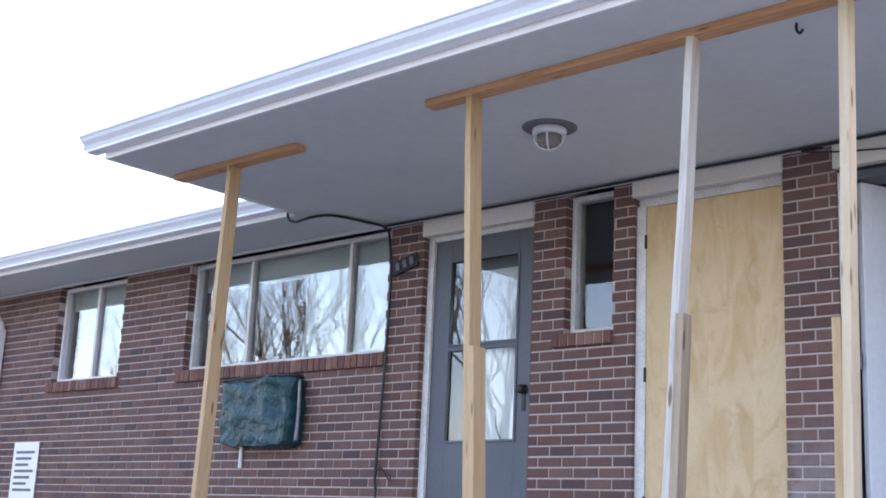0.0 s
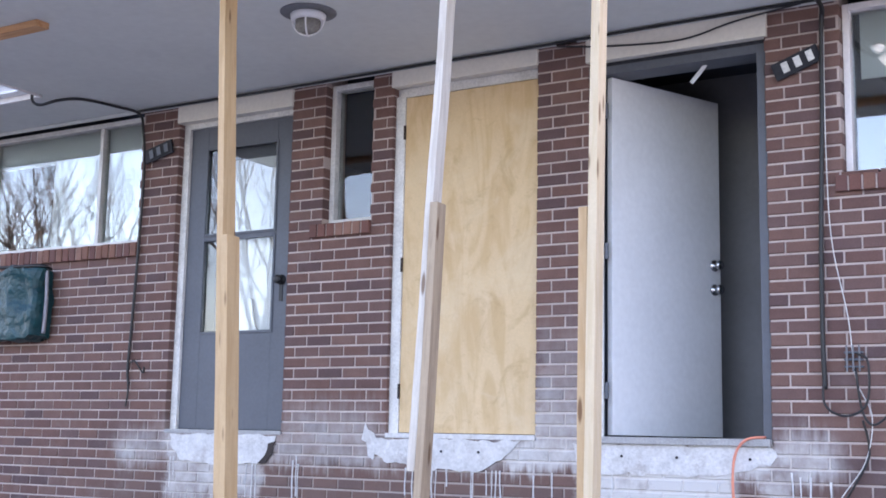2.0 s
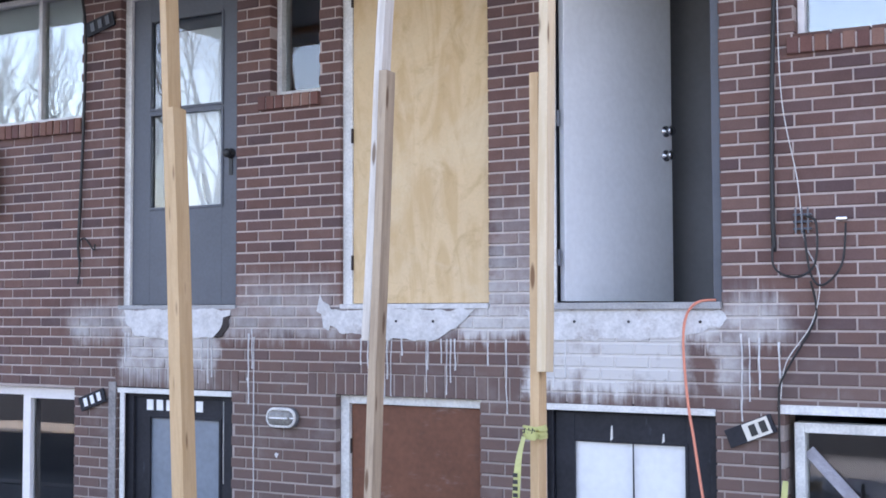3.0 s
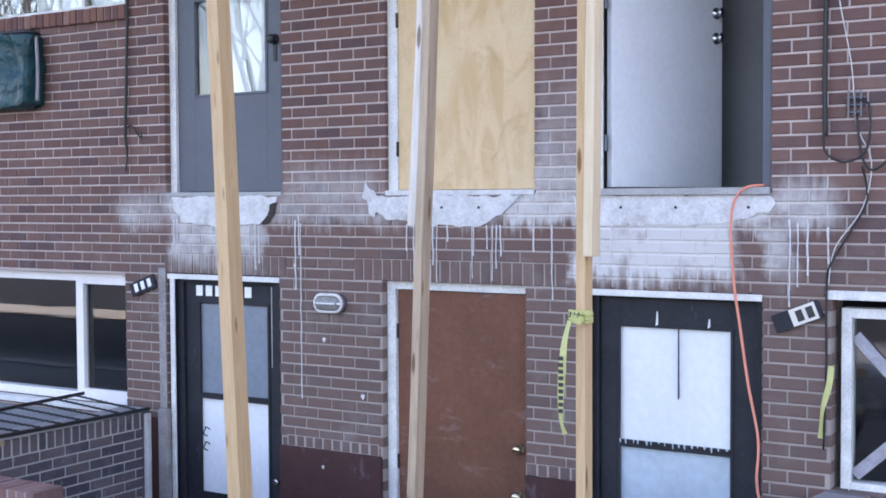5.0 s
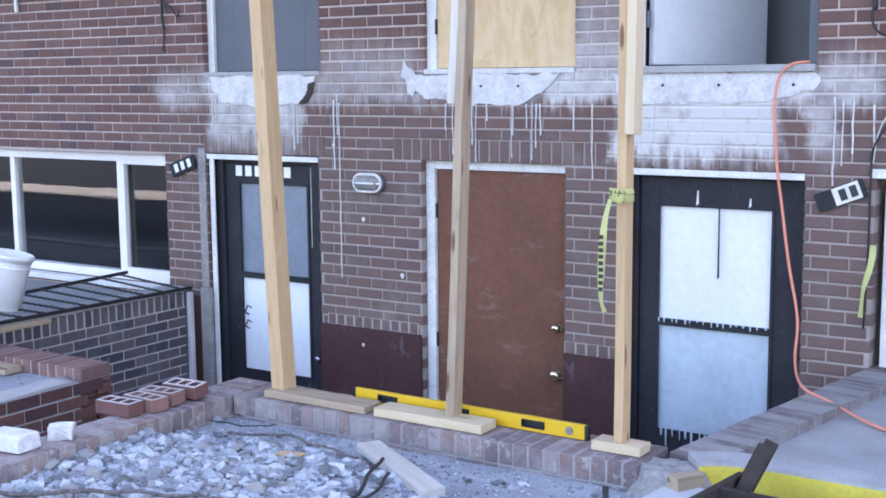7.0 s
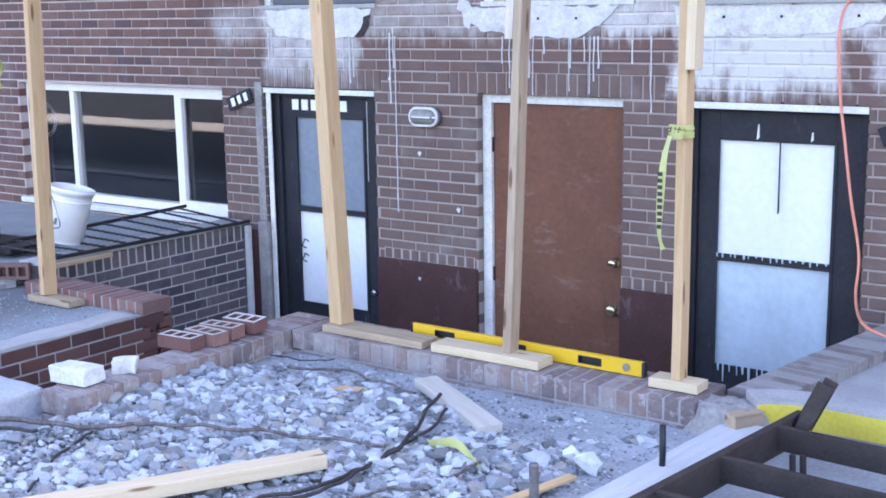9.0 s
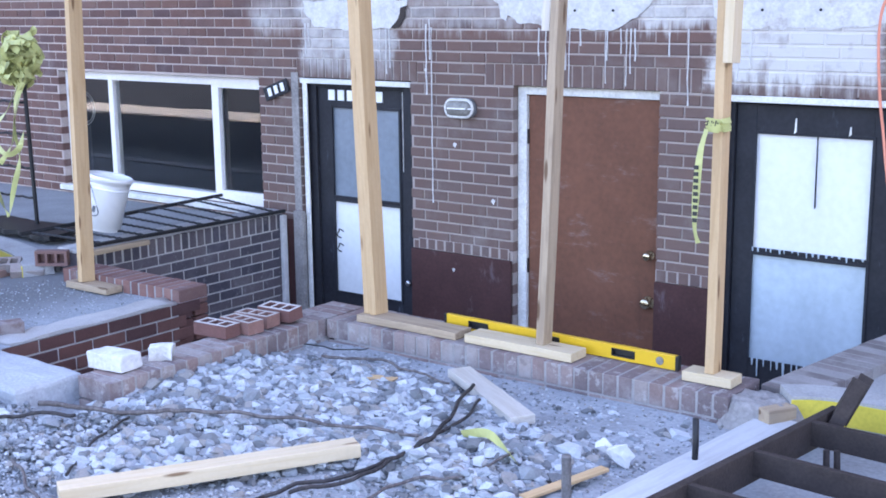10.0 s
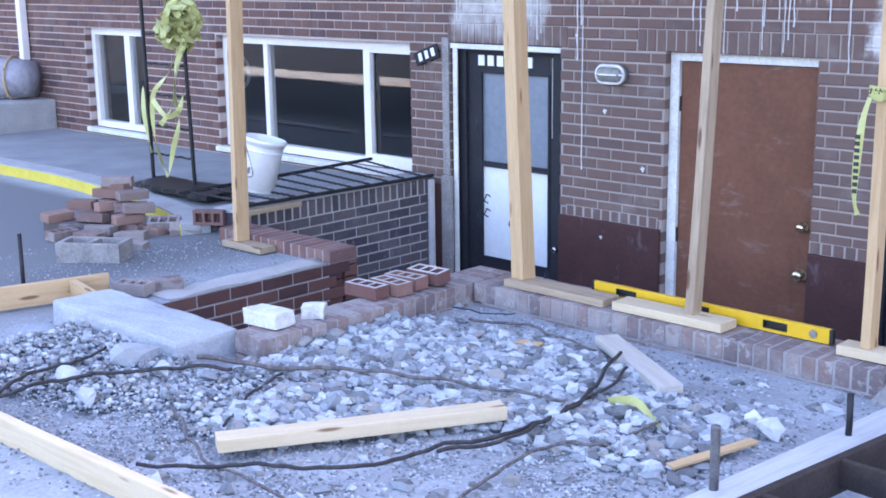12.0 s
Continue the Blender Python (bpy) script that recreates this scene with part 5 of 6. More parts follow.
M_lowmortar = material("dusty_mortar", (0.29, 0.27, 0.262), rough=0.95, scale=8, grain=100, bump=0.5)
low_wall("front_low_wall", "low dusty brick wall with cap of bricks on edge", 2.125, -1.925, 2.03, "x", WT, 1, 0.29, M_oldbrick, M_oldbrick, 0.095, mortar=M_lowmortar, inset=0.005)
low_wall("return_low_wall", "low dusty brick wall beside the stair gap", 1.0, -2.55, 1.53, "y", WT, 1, 0.205, M_oldbrick, M_oldbrick, 0.095, mortar=M_lowmortar, inset=0.005)
low_wall("end_low_wall", "low dusty brick wall closing the sunken yard", 3.405, -0.93, 1.84, "y", 0.105, 14, 0.21, M_oldbrick, M_dirtybrick, 0.095, mortar=M_lowmortar, inset=0.003, gap=0.006, turn=-9)
low_wall("red_low_wall", "newly laid red brick wall with cap on edge", -0.54, -1.875, 1.02, "x", 0.07, 6, 0.20, M_redwall, M_newbrick, 0.10, mortar=M_lowmortar, inset=0.006, gap=0.012)
low_wall("dark_side_wall", "dark stained brick wall beside the lower door", -1.26, -0.91, 1.74, "y", 0.10, 14, 0.19, M_darkbrick, M_darkbrick, 0.11, mortar=M_palemortar, gap=0.014, inset=0.004)
bm = box(-1.362, -1.160, -1.775, -0.045, 0.0995, 0.124, 0.006)
bmesh.ops.subdivide_edges(bm, edges=bm.edges, cuts=14, use_grid_fill=True)
for v in bm.verts:
    v.co += noise.noise_vector(v.co * 15) * 0.005
e = part("cement_cap", bm, M_concrete)
tagged(e, "rough grey cement cap on the dark wall", "trim", kind="structure")
e = part("cement_edge", box(-1.168, -1.135, -0.075, -0.03, PIT_Z, 0.09, 0.008), M_whiteconc)
tagged(e, "pale cement edge at the wall's end", "trim", kind="structure")

# earth and mortar crumbs heaped where the low walls meet
bm = bmesh.new()
bmesh.ops.create_grid(bm, x_segments=28, y_segments=22, size=1.0)
for v in bm.verts:
    x, y = v.co.x, v.co.y
    h = max(0.0, 1 - (x * x + y * y) ** 0.5)
    v.co = Vector((3.23 + x * 0.19, -1.985 + y * 0.135, -0.012 + 0.112 * min(1.0, h * 3.2) + (0.016 * noise.noise(Vector((x * 5, y * 5, 2))) + 0.010 * noise.noise(Vector((x * 14, y * 14, 5)))) * min(1.0, h * 5)))
e = part("earth_heap", bm, M_dirtyconc, None, "", True)
tagged(e, "grey-brown earth and mortar crumbs at the wall's corner", "earth", kind="stuff")

# stepped side of the red wall along the stair gap, one course lower
e = empty("red_side_wall")
tagged(e, "unfinished red brick wall stepping along the stair gap", "wall", kind="structure")
part("mortar_core", box(-0.21, -0.036, -3.05, -1.985, PIT_Z, -0.004), M_palemortar, e)
bm = box(-0.20, -0.035, -3.0, -1.99, -0.004, 0.012)
bmesh.ops.subdivide_edges(bm, edges=bm.edges, cuts=12, use_grid_fill=True)
for v in bm.verts:
    v.co += Vector((0.3, 0.3, 1.0)) * 0.012 * noise.noise(v.co * 17)
part("mortar_bed", bm, M_palemortar, e, "smeared white mortar bed", True)
full = brick_mesh("brick", 0.09, 0.194, 0.058, M_redwall)
half = brick_mesh("brick", 0.09, 0.092, 0.058, M_redwall)
for k in range(13):
    y = -3.05 - (0.10 if k % 2 else 0)
    while y < -2.0:
        ob = new("brick", full)
        ob.parent = e
        ob.location = (-0.0755, y + 0.1, -0.034 - k * P)
        y += 0.2032

# concrete slab across the top of the stair
bm = box(-0.15, 0.85, -3.565, -3.25, -0.08, 0.10, 0.02)
bmesh.ops.subdivide_edges(bm, edges=bm.edges, cuts=9, use_grid_fill=True)
for v in bm.verts:
    v.co += noise.noise_vector(v.co * 6) * 0.006 + noise.noise_vector(v.co * 17) * 0.006
sl = part("stair_slab", bm, material("slab_concrete", (0.37, 0.385, 0.41), rough=0.92, vary=0.22, scale=6, grain=70, bump=0.6, dist=0.008))
tagged(sl, "thick broken concrete slab across the stair head", "slab")

# ---- bricks and blocks lying about ----
CORED = cored_brick("cored_brick", M_newbrick)
CORED_OLD = cored_brick("cored_brick", M_heapbrick, dusty=False)
M_redold = brick_material("chipped_red_brick", [(0.25, 0.14, 0.105), (0.21, 0.125, 0.10), (0.29, 0.18, 0.145), (0.24, 0.18, 0.16)], 0.6, False)
RED_OLD = brick_mesh("loose_brick", 0.194, 0.092, 0.057, M_redold, 0.006)
SOLID_OLD = brick_mesh("loose_brick", 0.194, 0.092, 0.057, M_heapbrick)
for x, y, a, tilt in ((0.91, -2.57, 4, 0), (0.95, -2.455, -3, 0), (0.93, -2.34, 6, 0), (0.96, -2.22, 3, 5)):
    ob = new("cored_brick", CORED)
    ob.matrix_world = pose(x, y, WT + 0.030 + (0.01 if tilt else 0), tilt, 0, a)
    tagged(ob, "new red cored brick lying on the low wall", "brick", group="cored bricks on the wall")
for x, y, z, a, s in ((0.945, -3.16, WT + 0.029, 8, 1.0), (1.0, -2.96, WT + 0.026, 40, 0.55)):
    bm = box(-0.097 * s, 0.097 * s, -0.06 * s, 0.06 * s, -0.033, 0.037, 0.008)
    bmesh.ops.subdivide_edges(bm, edges=bm.edges, cuts=2, use_grid_fill=True)
    for v in bm.verts:
        v.co += noise.noise_vector(v.co * 14 + Vector((x, y, 0))) * (0.008 if s > 0.8 else 0.018)
    ob = part("limed_brick", bm, M_slabend)
    ob.matrix_world = pose(x, y, z + 0.004, 0, 0, a)
    tagged(ob, "mortar-caked white brick on the low wall", "brick")
ob = new("cored_brick", cored_brick("cored_brick", M_newbrick, dusty=False))
ob.matrix_world = pose(-1.30, -1.86, 0.077, 90, 0, 35)
tagged(ob, "red cored brick set on edge at the wall's end", "brick")
r = random.Random(11)
# x, y, height of the middle, yaw, tilt, which brick
HEAP = [(-2.065, -2.02, 0.243, 40, 4, 0), (-2.12, -2.06, 0.16, 20, -5, 2), (-1.90, -2.02, 0.17, 75, 3, 2), (-2.24, -2.18, 0.09, 25, 3, 2), (-2.0, -2.12, 0.10, 80, -4, 2),
        (-1.77, -2.06, 0.107, 60, 2, 2), (-2.22, -2.38, 0.045, 100, 6, 2), (-2.02, -2.24, 0.04, 30, -8, 0), (-1.82, -2.11, 0.04, 85, 3, 2), (-1.60, -1.99, 0.02, 40, 22, 1),
        (-2.10, -2.33, -0.02, 70, 5, 0), (-1.90, -2.26, -0.02, 25, -3, 0), (-1.99, -2.48, -0.028, 95, 3, 1), (-1.80, -2.40, -0.028, 20, 0, 0), (-1.62, -2.22, -0.028, 35, -2, 0),
        (-1.43, -1.95, -0.005, 55, 24, 0), (-1.66, -2.03, -0.028, 10, 0, 2), (-1.30, -2.42, -0.01, 30, 3, 0), (-0.29, -3.04, 0.035, 25, 0, 1), (-0.25, -2.90, 0.035, 70, 0, 0),
        (-1.98, -2.08, 0.04, 10, 0, 0), (-2.10, -2.16, 0.03, 60, 0, 2), (-1.95, -2.05, -0.02, 30, 0, 0), (-2.15, -2.10, -0.02, 90, 0, 0), (-1.80, -2.10, -0.02, 15, 0, 1),
        (-2.26, -2.24, -0.02, 45, 0, 0), (-1.88, -2.05, 0.10, 30, 0, 0), (-2.1, -2.03, 0.10, 80, 0, 0), (-2.22, -2.36, -0.02, 30, 0, 0), (-2.06, -2.03, 0.20, 10, 0, 2)]
for x, y, z, a, tilt, kind in HEAP:
    ob = new("loose_brick", (SOLID_OLD, CORED_OLD, RED_OLD)[kind])
    ob.matrix_world = pose(x, y, z, tilt + r.uniform(-2, 2), r.uniform(-3, 3), a + r.uniform(-6, 6))
    tagged(ob, "chipped red brick in the heap of salvaged bricks" if kind == 2 else "dusty grey brick in the heap of salvaged bricks", "brick", group="brick heap")
def hollow_block(x, y, z, a):
    e = empty("concrete_block", pose(x, y, z, 0, 0, a))
    tagged(e, "grey hollow concrete block lying on the ground", "block")
    bm = bmesh.new()
    for s in (-1, 1):
        box(-0.19, 0.19, s * 0.08 - 0.015, s * 0.08 + 0.015, 0, 0.14, 0.004, bm)
    for q in (-0.175, 0, 0.175):
        box(q - 0.015, q + 0.015, -0.065, 0.065, 0, 0.14, 0.003, bm)
    part("block_body", bm, M_dirtyconc, e)


hollow_block(-1.18, -2.73, -0.045, 34)

# ---- tools and timbers ----
lev = empty("spirit_level", pose(2.245, -1.865, WT, 0, 0, -1))
tagged(lev, "long yellow spirit level standing on the low wall", "spirit level")
bm = bmesh.new()
L2, hh = 0.585, 0.06
cuts = [(-0.40, 0.055), (0.0, 0.03), (0.34, 0.055)]
x = -L2
for c, w in cuts:
    box(x, c - w, -0.011, 0.011, 0, hh, 0.002, bm)
    box(c - w, c + w, -0.011, 0.011, 0, 0.014, 0.0, bm)
    box(c - w, c + w, -0.011, 0.011, hh - 0.014, hh, 0.0, bm)
    x = c + w
box(x, L2, -0.011, 0.011, 0, hh, 0.002, bm)
part("rail", bm, M_level, lev, "yellow enamelled rail")
for c, w in cuts:
    part("grip", ring(c - w, c + w, 0.012, hh - 0.012, 0.006, -0.013, 0.013), M_black, lev, "black grip rim")
    part("grip_back", box(c - w + 0.006, c + w - 0.006, 0.004, 0.008, 0.016, hh - 0.016), M_black, lev)
for s in (-1, 1):
    part("end_cap", box(s * L2 - 0.008, s * L2 + 0.008, -0.012, 0.012, 0, hh, 0.003), M_black, lev, "black end cap")
bm = lathe([(0.017, 0), (0.017, 0.004)], 16)
bmesh.ops.transform(bm, matrix=pose(0.51, -0.0112, 0.03, 90, 0, 0), verts=bm.verts)
part("vial", bm, M_jar, lev, "round vial")


BED = Vector((-0.035, 0.02, 0.0))    # the bed's things were set out from a mark this far off


def plank(name, p0, p1, w, d, mat, label, up=(0, 0, 1)):
    p0, p1 = Vector(p0) + BED, Vector(p1) + BED
    s = stick(name, p0, p1, w, d, mat, up=up, bev=0.003, ragged=0.003)
    return tagged(s, label, "timber")


plank("loose_timber", (1.803, -4.052, 0.060), (2.303, -3.195, 0.060), 0.085, 0.046, M_pale_pine, "pale pine two-by-four lying on the rubble")
plank("loose_timber", (2.055, -2.27, 0.055), (2.60, -2.61, 0.05), 0.10, 0.036, M_dustpine, "dusty pine board lying across the rubble edge")
plank("form_board", (0.235, -4.47, 0.045), (2.635, -4.40, 0.045), 0.040, 0.092, M_pale_pine, "pine form board standing on edge")
plank("form_board", (-0.78, -4.6, 0.04), (-0.385, -3.12, 0.045), 0.038, 0.11, M_pine, "yellowish pine form board on edge")
plank("form_board", (-0.46, -3.29, 0.045), (-0.08, -3.37, 0.045), 0.038, 0.10, M_pine, "short pine cleat joining the form board")
plank("form_board", (3.13, -4.4, 0.03), (3.36, -2.05, 0.035), 0.145, 0.038, M_whiteboard, "dusty whitish form board along the rubble")
plank("loose_timber", (3.325, -2.13, 0.075), (3.385, -2.02, 0.075), 0.06, 0.06, M_oldpine, "short offcut of weathered timber")
plank("loose_timber", (2.975, -3.175, 0.03), (3.075, -2.835, 0.045), 0.04, 0.012, M_pine, "thin splinter of pine on the rubble")
plank("loose_timber", (1.80, -2.55, 0.05), (1.92, -2.52, 0.05), 0.05, 0.03, M_pine, "small pine offcut on the rubble")
plank("loose_timber", (-1.03, -1.83, 0.116), (-1.02, -1.36, 0.116), 0.05, 0.03, M_oldpine, "narrow batten lying on the red wall")


def branch(pts, r0, r1, mat, label):
    line = [p + BED + Vector((0, 0, 0.016)) + noise.noise_vector(p * 6) * 0.02 + noise.noise_vector(p * 19) * 0.007 for p in spline(pts, 9)]
    ob = part("fallen_branch", tube(line, r0 * 0.6, 7, r1 * 0.6), mat, None, "", True)
    tagged(ob, label, "branch")


branch([(0.70, -4.50, 0.05), (0.842, -4.317, 0.05), (0.855, -4.08, 0.05), (0.957, -3.865, 0.05), (1.133, -3.654, 0.06), (1.25, -3.58, 0.06)], 0.013, 0.012, M_twig, "long dark bare branch across the rubble")
branch([(1.05, -3.60, 0.07), (1.193, -3.552, 0.07), (1.426, -3.438, 0.07), (1.6, -3.32, 0.07), (1.975, -3.16, 0.065), (2.415, -2.995, 0.06)], 0.018, 0.009, M_oldtwig, "grey-brown bare branch across the rubble")
branch([(0.80, -4.30, 0.05), (0.754, -4.182, 0.06), (0.727, -3.99, 0.06), (0.675, -3.776, 0.07)], 0.013, 0.010, M_twig, "dark bare branch on the rubble")
branch([(1.747, -4.319, 0.035), (1.927, -4.156, 0.035), (2.108, -4.023, 0.035), (2.281, -3.879, 0.035), (2.356, -3.556, 0.04), (2.476, -3.315, 0.05), (2.473, -3.114, 0.055), (2.47, -2.959, 0.06), (2.261, -2.455, 0.08)], 0.011, 0.013, M_twig, "curved dark branch over the rubble")
branch([(2.394, -3.632, 0.045), (2.502, -3.366, 0.05), (2.473, -3.112, 0.055), (2.463, -2.837, 0.06), (2.414, -2.605, 0.07)], 0.012, 0.010, M_twig, "thick dark branch leaning on the rubble")
branch([(2.70, -4.0, 0.03), (2.665, -3.781, 0.03), (2.606, -3.376, 0.035), (2.713, -3.215, 0.04), (2.757, -3.129, 0.045), (2.793, -2.961, 0.05)], 0.010, 0.008, M_oldtwig, "thin grey twig on the rubble")
branch([(1.415, -3.95, 0.03), (1.65, -4.05, 0.03), (1.90, -4.137, 0.025), (2.269, -4.156, 0.02), (2.4, -4.15, 0.02)], 0.010, 0.008, M_oldtwig, "pale stripped stick on the rubble")
branch([(1.677, -3.928, 0.035), (1.558, -3.757, 0.04), (1.436, -3.475, 0.06)], 0.010, 0.008, M_twig, "dark twig on the rubble")
branch([(1.45, -2.45, 0.05), (1.7, -2.36, 0.05), (1.9, -2.44, 0.055), (2.15, -2.46, 0.06)], 0.011, 0.008, M_oldtwig, "pale stick at the rubble's edge")
branch([(1.22, -2.3, 0.03), (1.40, -2.32, 0.035), (1.50, -2.2, 0.03)], 0.006, 0.005, M_black, "thin dark twig by the low wall")

# reinforcing bars standing in the ground
for x, y, z, h in ((3.25, -2.586, 0.0, 0.195), (-0.755, -3.385, -0.1, 0.40)):
    ob = part("rebar_stake", tube([(x, y, z), (x + 0.003, y, z + h * 0.5), (x, y + 0.002, z + h)], 0.011, 8), M_iron, None, "", True)
    tagged(ob, "dark reinforcing bar standing in the ground", "rebar")

ob = part("steel_stake", tube([(3.155, -3.25, -0.02), (3.157, -3.25, 0.1), (3.155, -3.248, 0.245), (3.155, -3.248, 0.25)], 0.0145, 12), material("grey_steel", (0.15, 0.145, 0.15), rough=0.6, metal=0.5, vary=0.3, scale=30, grain=120, bump=0.4), None, "", True)
tagged(ob, "grey steel stake standing in the ground", "stake")

# rusty steel stair frame lying beside the bed
sf = empty("steel_ladder", pose(0, 0, 0))
tagged(sf, "rusty brown steel ladder lying on the walk", "ladder")


def angle_bar(p0, p1, h, t, name):
    s = stick(name, p0, p1, t, h, M_rust, up=(0, 0, 1), bev=0.002, ragged=0.0)
    s.parent = sf


angle_bar((3.245, -4.4, 0.095), (3.535, -2.06, 0.095), 0.11, 0.03, "side_rail")
angle_bar((4.05, -4.5, 0.095), (4.32, -2.3, 0.095), 0.11, 0.03, "side_rail")
for k in range(6):
    y = -2.25 - 0.375 * k
    x = 3.535 - 0.124 * (-2.06 - y)
    angle_bar((x + 0.01, y, 0.105), (x + 0.80, y - 0.06, 0.105), 0.085, 0.026, "cross_bar")
# bent channel standing up from the frame's corner: web and two flanges
for off, t, h in (((0, 0, 0), 0.012, 0.075), ((0.03, -0.028, 0.0), 0.05, 0.012), ((0.03, 0.03, 0.004), 0.05, 0.012)):
    s = stick("bent_channel", Vector((3.535, -2.13, 0.10)) + Vector(off), Vector((3.60, -2.06, 0.265)) + Vector(off), t, h, M_rust, up=(-0.3, 1, 0), bev=0.002)
    s.parent = sf
for x, y in ((3.625, -2.375), (3.655, -2.36)):
    part("short_leg", tube([(x, y, 0.0), (x - 0.006, y + 0.004, 0.10)], 0.011, 8), M_rust, sf)

# kerbs: left curving one and the right stub, yellow faces
def kerb(label, pts, h, w, z0):
    e = empty("kerb")
    tagged(e, label, "kerb", kind="structure")
    P2 = spline([(x, y, 0) for x, y in pts], 6)
    for nm, mat, a, b, zt, zl in (("kerb_top", M_concrete, 0.0, w, z0 + h, z0 - 0.1), ("painted_face", M_yellow, -0.006, -0.001, z0 + h - 0.012, z0 + 0.01)):
        bm = bmesh.new()
        prev = None
        for i, p in enumerate(P2):
            d = (P2[min(i + 1, len(P2) - 1)] - P2[max(i - 1, 0)]).normalized()
            n = Vector((-d.y, d.x, 0))
            q = [bm.verts.new((p + n * a + Vector((0, 0, zl)))), bm.verts.new(p + n * a + Vector((0, 0, zt))), bm.verts.new(p + n * b + Vector((0, 0, zt))), bm.verts.new(p + n * b + Vector((0, 0, zl)))]
            if prev:
                for k in range(4):
                    bm.faces.new((prev[k], prev[(k + 1) % 4], q[(k + 1) % 4], q[k]))
            else:
                bm.faces.new(q)
            prev = q
        bm.faces.new(prev[::-1])
        part(nm, bm, mat, e)


kerb("concrete kerb with worn yellow painted face", [(-9, -1.62), (-6.5, -1.57), (-4.7, -1.53), (-3.8, -1.51), (-3.05, -1.57), (-2.3, -1.70), (-1.75, -1.83), (-1.40, -2.0)], 0.10, 0.18, -0.06)
kerb("low kerb stub with yellow painted face", [(3.345, -1.99), (3.42, -1.94), (3.56, -1.912), (3.85, -1.915), (4.5, -1.93), (6.5, -1.98)], 0.11, 0.15, 0.02)

bm = bmesh.new()
line = [(-9, -1.5), (-6.5, -1.45), (-4.7, -1.41), (-3.8, -1.39), (-3.05, -1.45), (-2.3, -1.58), (-1.8, -1.72), (-1.36, -1.8), (-1.36, -0.004), (-9, -0.004)]
f = bm.faces.new([bm.verts.new((x, y, 0.03)) for x, y in line])
g = bmesh.ops.extrude_face_region(bm, geom=[f])
for v in g["geom"]:
    if isinstance(v, bmesh.types.BMVert):
        v.co.z = -0.2
tagged(part("pavement", bm, material("worn_walk_concrete", (0.25, 0.255, 0.262), rough=0.93, vary=0.25, scale=3, grain=70, bump=0.5)), "worn concrete walk between kerb and house", "pavement", kind="structure")

# ---- iron railing sections, bucket, tape ----
gr = empty("fallen_railing", pose(0, 0, 0))
tagged(gr, "black iron railing panel lying flat on the wall top", "railing")
A, B, C, D = Vector((-1.05, -0.14, 0.142)), Vector((-1.08, -1.72, 0.155)), Vector((-1.72, -0.10, 0.19)), Vector((-1.78, -1.75, 0.15))
part("rail_bar", tube([A, B], 0.013, 8), M_iron, gr)
part("rail_bar", tube([C, D], 0.013, 8), M_iron, gr)
for i in range(10):
    t = (i + 0.5) / 10
    p, q = A.lerp(B, t), C.lerp(D, t)
    pts = [p.lerp(q, k / 36) + Vector((0, 0.0022 * math.sin(k * 2.1), 0.0022 * math.cos(k * 2.1))) for k in range(37)]
    part("baluster", tube(pts, 0.008, 6), M_iron, gr, "twisted iron baluster")

fp = empty("railing_post_frame", pose(0, 0, 0))
tagged(fp, "upright black iron railing frame hung with tape", "railing")
FA, FB = Vector((-2.81, -1.27, 0.0)), Vector((-2.29, -1.27, 0.0))
part("upright", tube([FA + Vector((0, 0, 0.03)), FA + Vector((-0.02, 0, 1.40))], 0.014, 8), M_iron, fp)
part("upright", tube([FB + Vector((0, 0, 0.03)), FB + Vector((-0.04, 0, 1.27))], 0.014, 8), M_iron, fp)
for z in (1.13, 0.92, 0.70, 0.475, 0.27):
    pts = [FA.lerp(FB, k / 12) + Vector((-0.02, 0.004 * math.sin(k * 2.1), z + 0.004 * math.cos(k * 2.1))) for k in range(13)]
    part("cross_rail", tube(pts, 0.008, 6), M_iron, fp, "twisted iron bar")
part("foot_bar", tube([FA + Vector((0, -0.02, 0.05)), FB + Vector((0, -0.02, 0.05)), (-1.45, -1.42, 0.07)], 0.016, 8), M_iron, fp)
mat_r = part("rubber_mat", sheet([(0, 0), (0.9, 0.05), (0.95, 0.42), (0.05, 0.32)], 0, 0.03, 0.05, 9), M_black)
mat_r.matrix_world = pose(-2.80, -1.20, 0.065, 90, 0, 6)
tagged(mat_r, "black rubber mat lying by the railing", "mat")

bk = empty("bucket", pose(-1.445, -1.385, 0.165))
tagged(bk, "white plastic bucket standing on the railing", "bucket")
bm = lathe([(0.108, 0), (0.112, 0.004), (0.126, 0.26), (0.134, 0.262), (0.134, 0.275), (0.128, 0.277), (0.129, 0.30), (0.137, 0.302), (0.138, 0.32), (0.145, 0.322), (0.145, 0.345), (0.135, 0.35), (0.132, 0.335), (0.12, 0.02), (0.02, 0.015)], 36)
part("pail", bm, M_plastic, bk, "", True)
part("bail", tube(spline([(0.0, -0.142, 0.29), (0.09, -0.15, 0.19), (0.10, -0.13, 0.12), (0.03, -0.14, 0.10), (-0.07, -0.14, 0.14), (0.0, 0.142, 0.29)][:5]), 0.004, 6), M_steel, bk)
part("print_smudge", box(-0.03, 0.05, -0.121, -0.118, 0.12, 0.16), M_grey, bk)
bk.rotation_euler = (radians(-9), radians(9), 0)


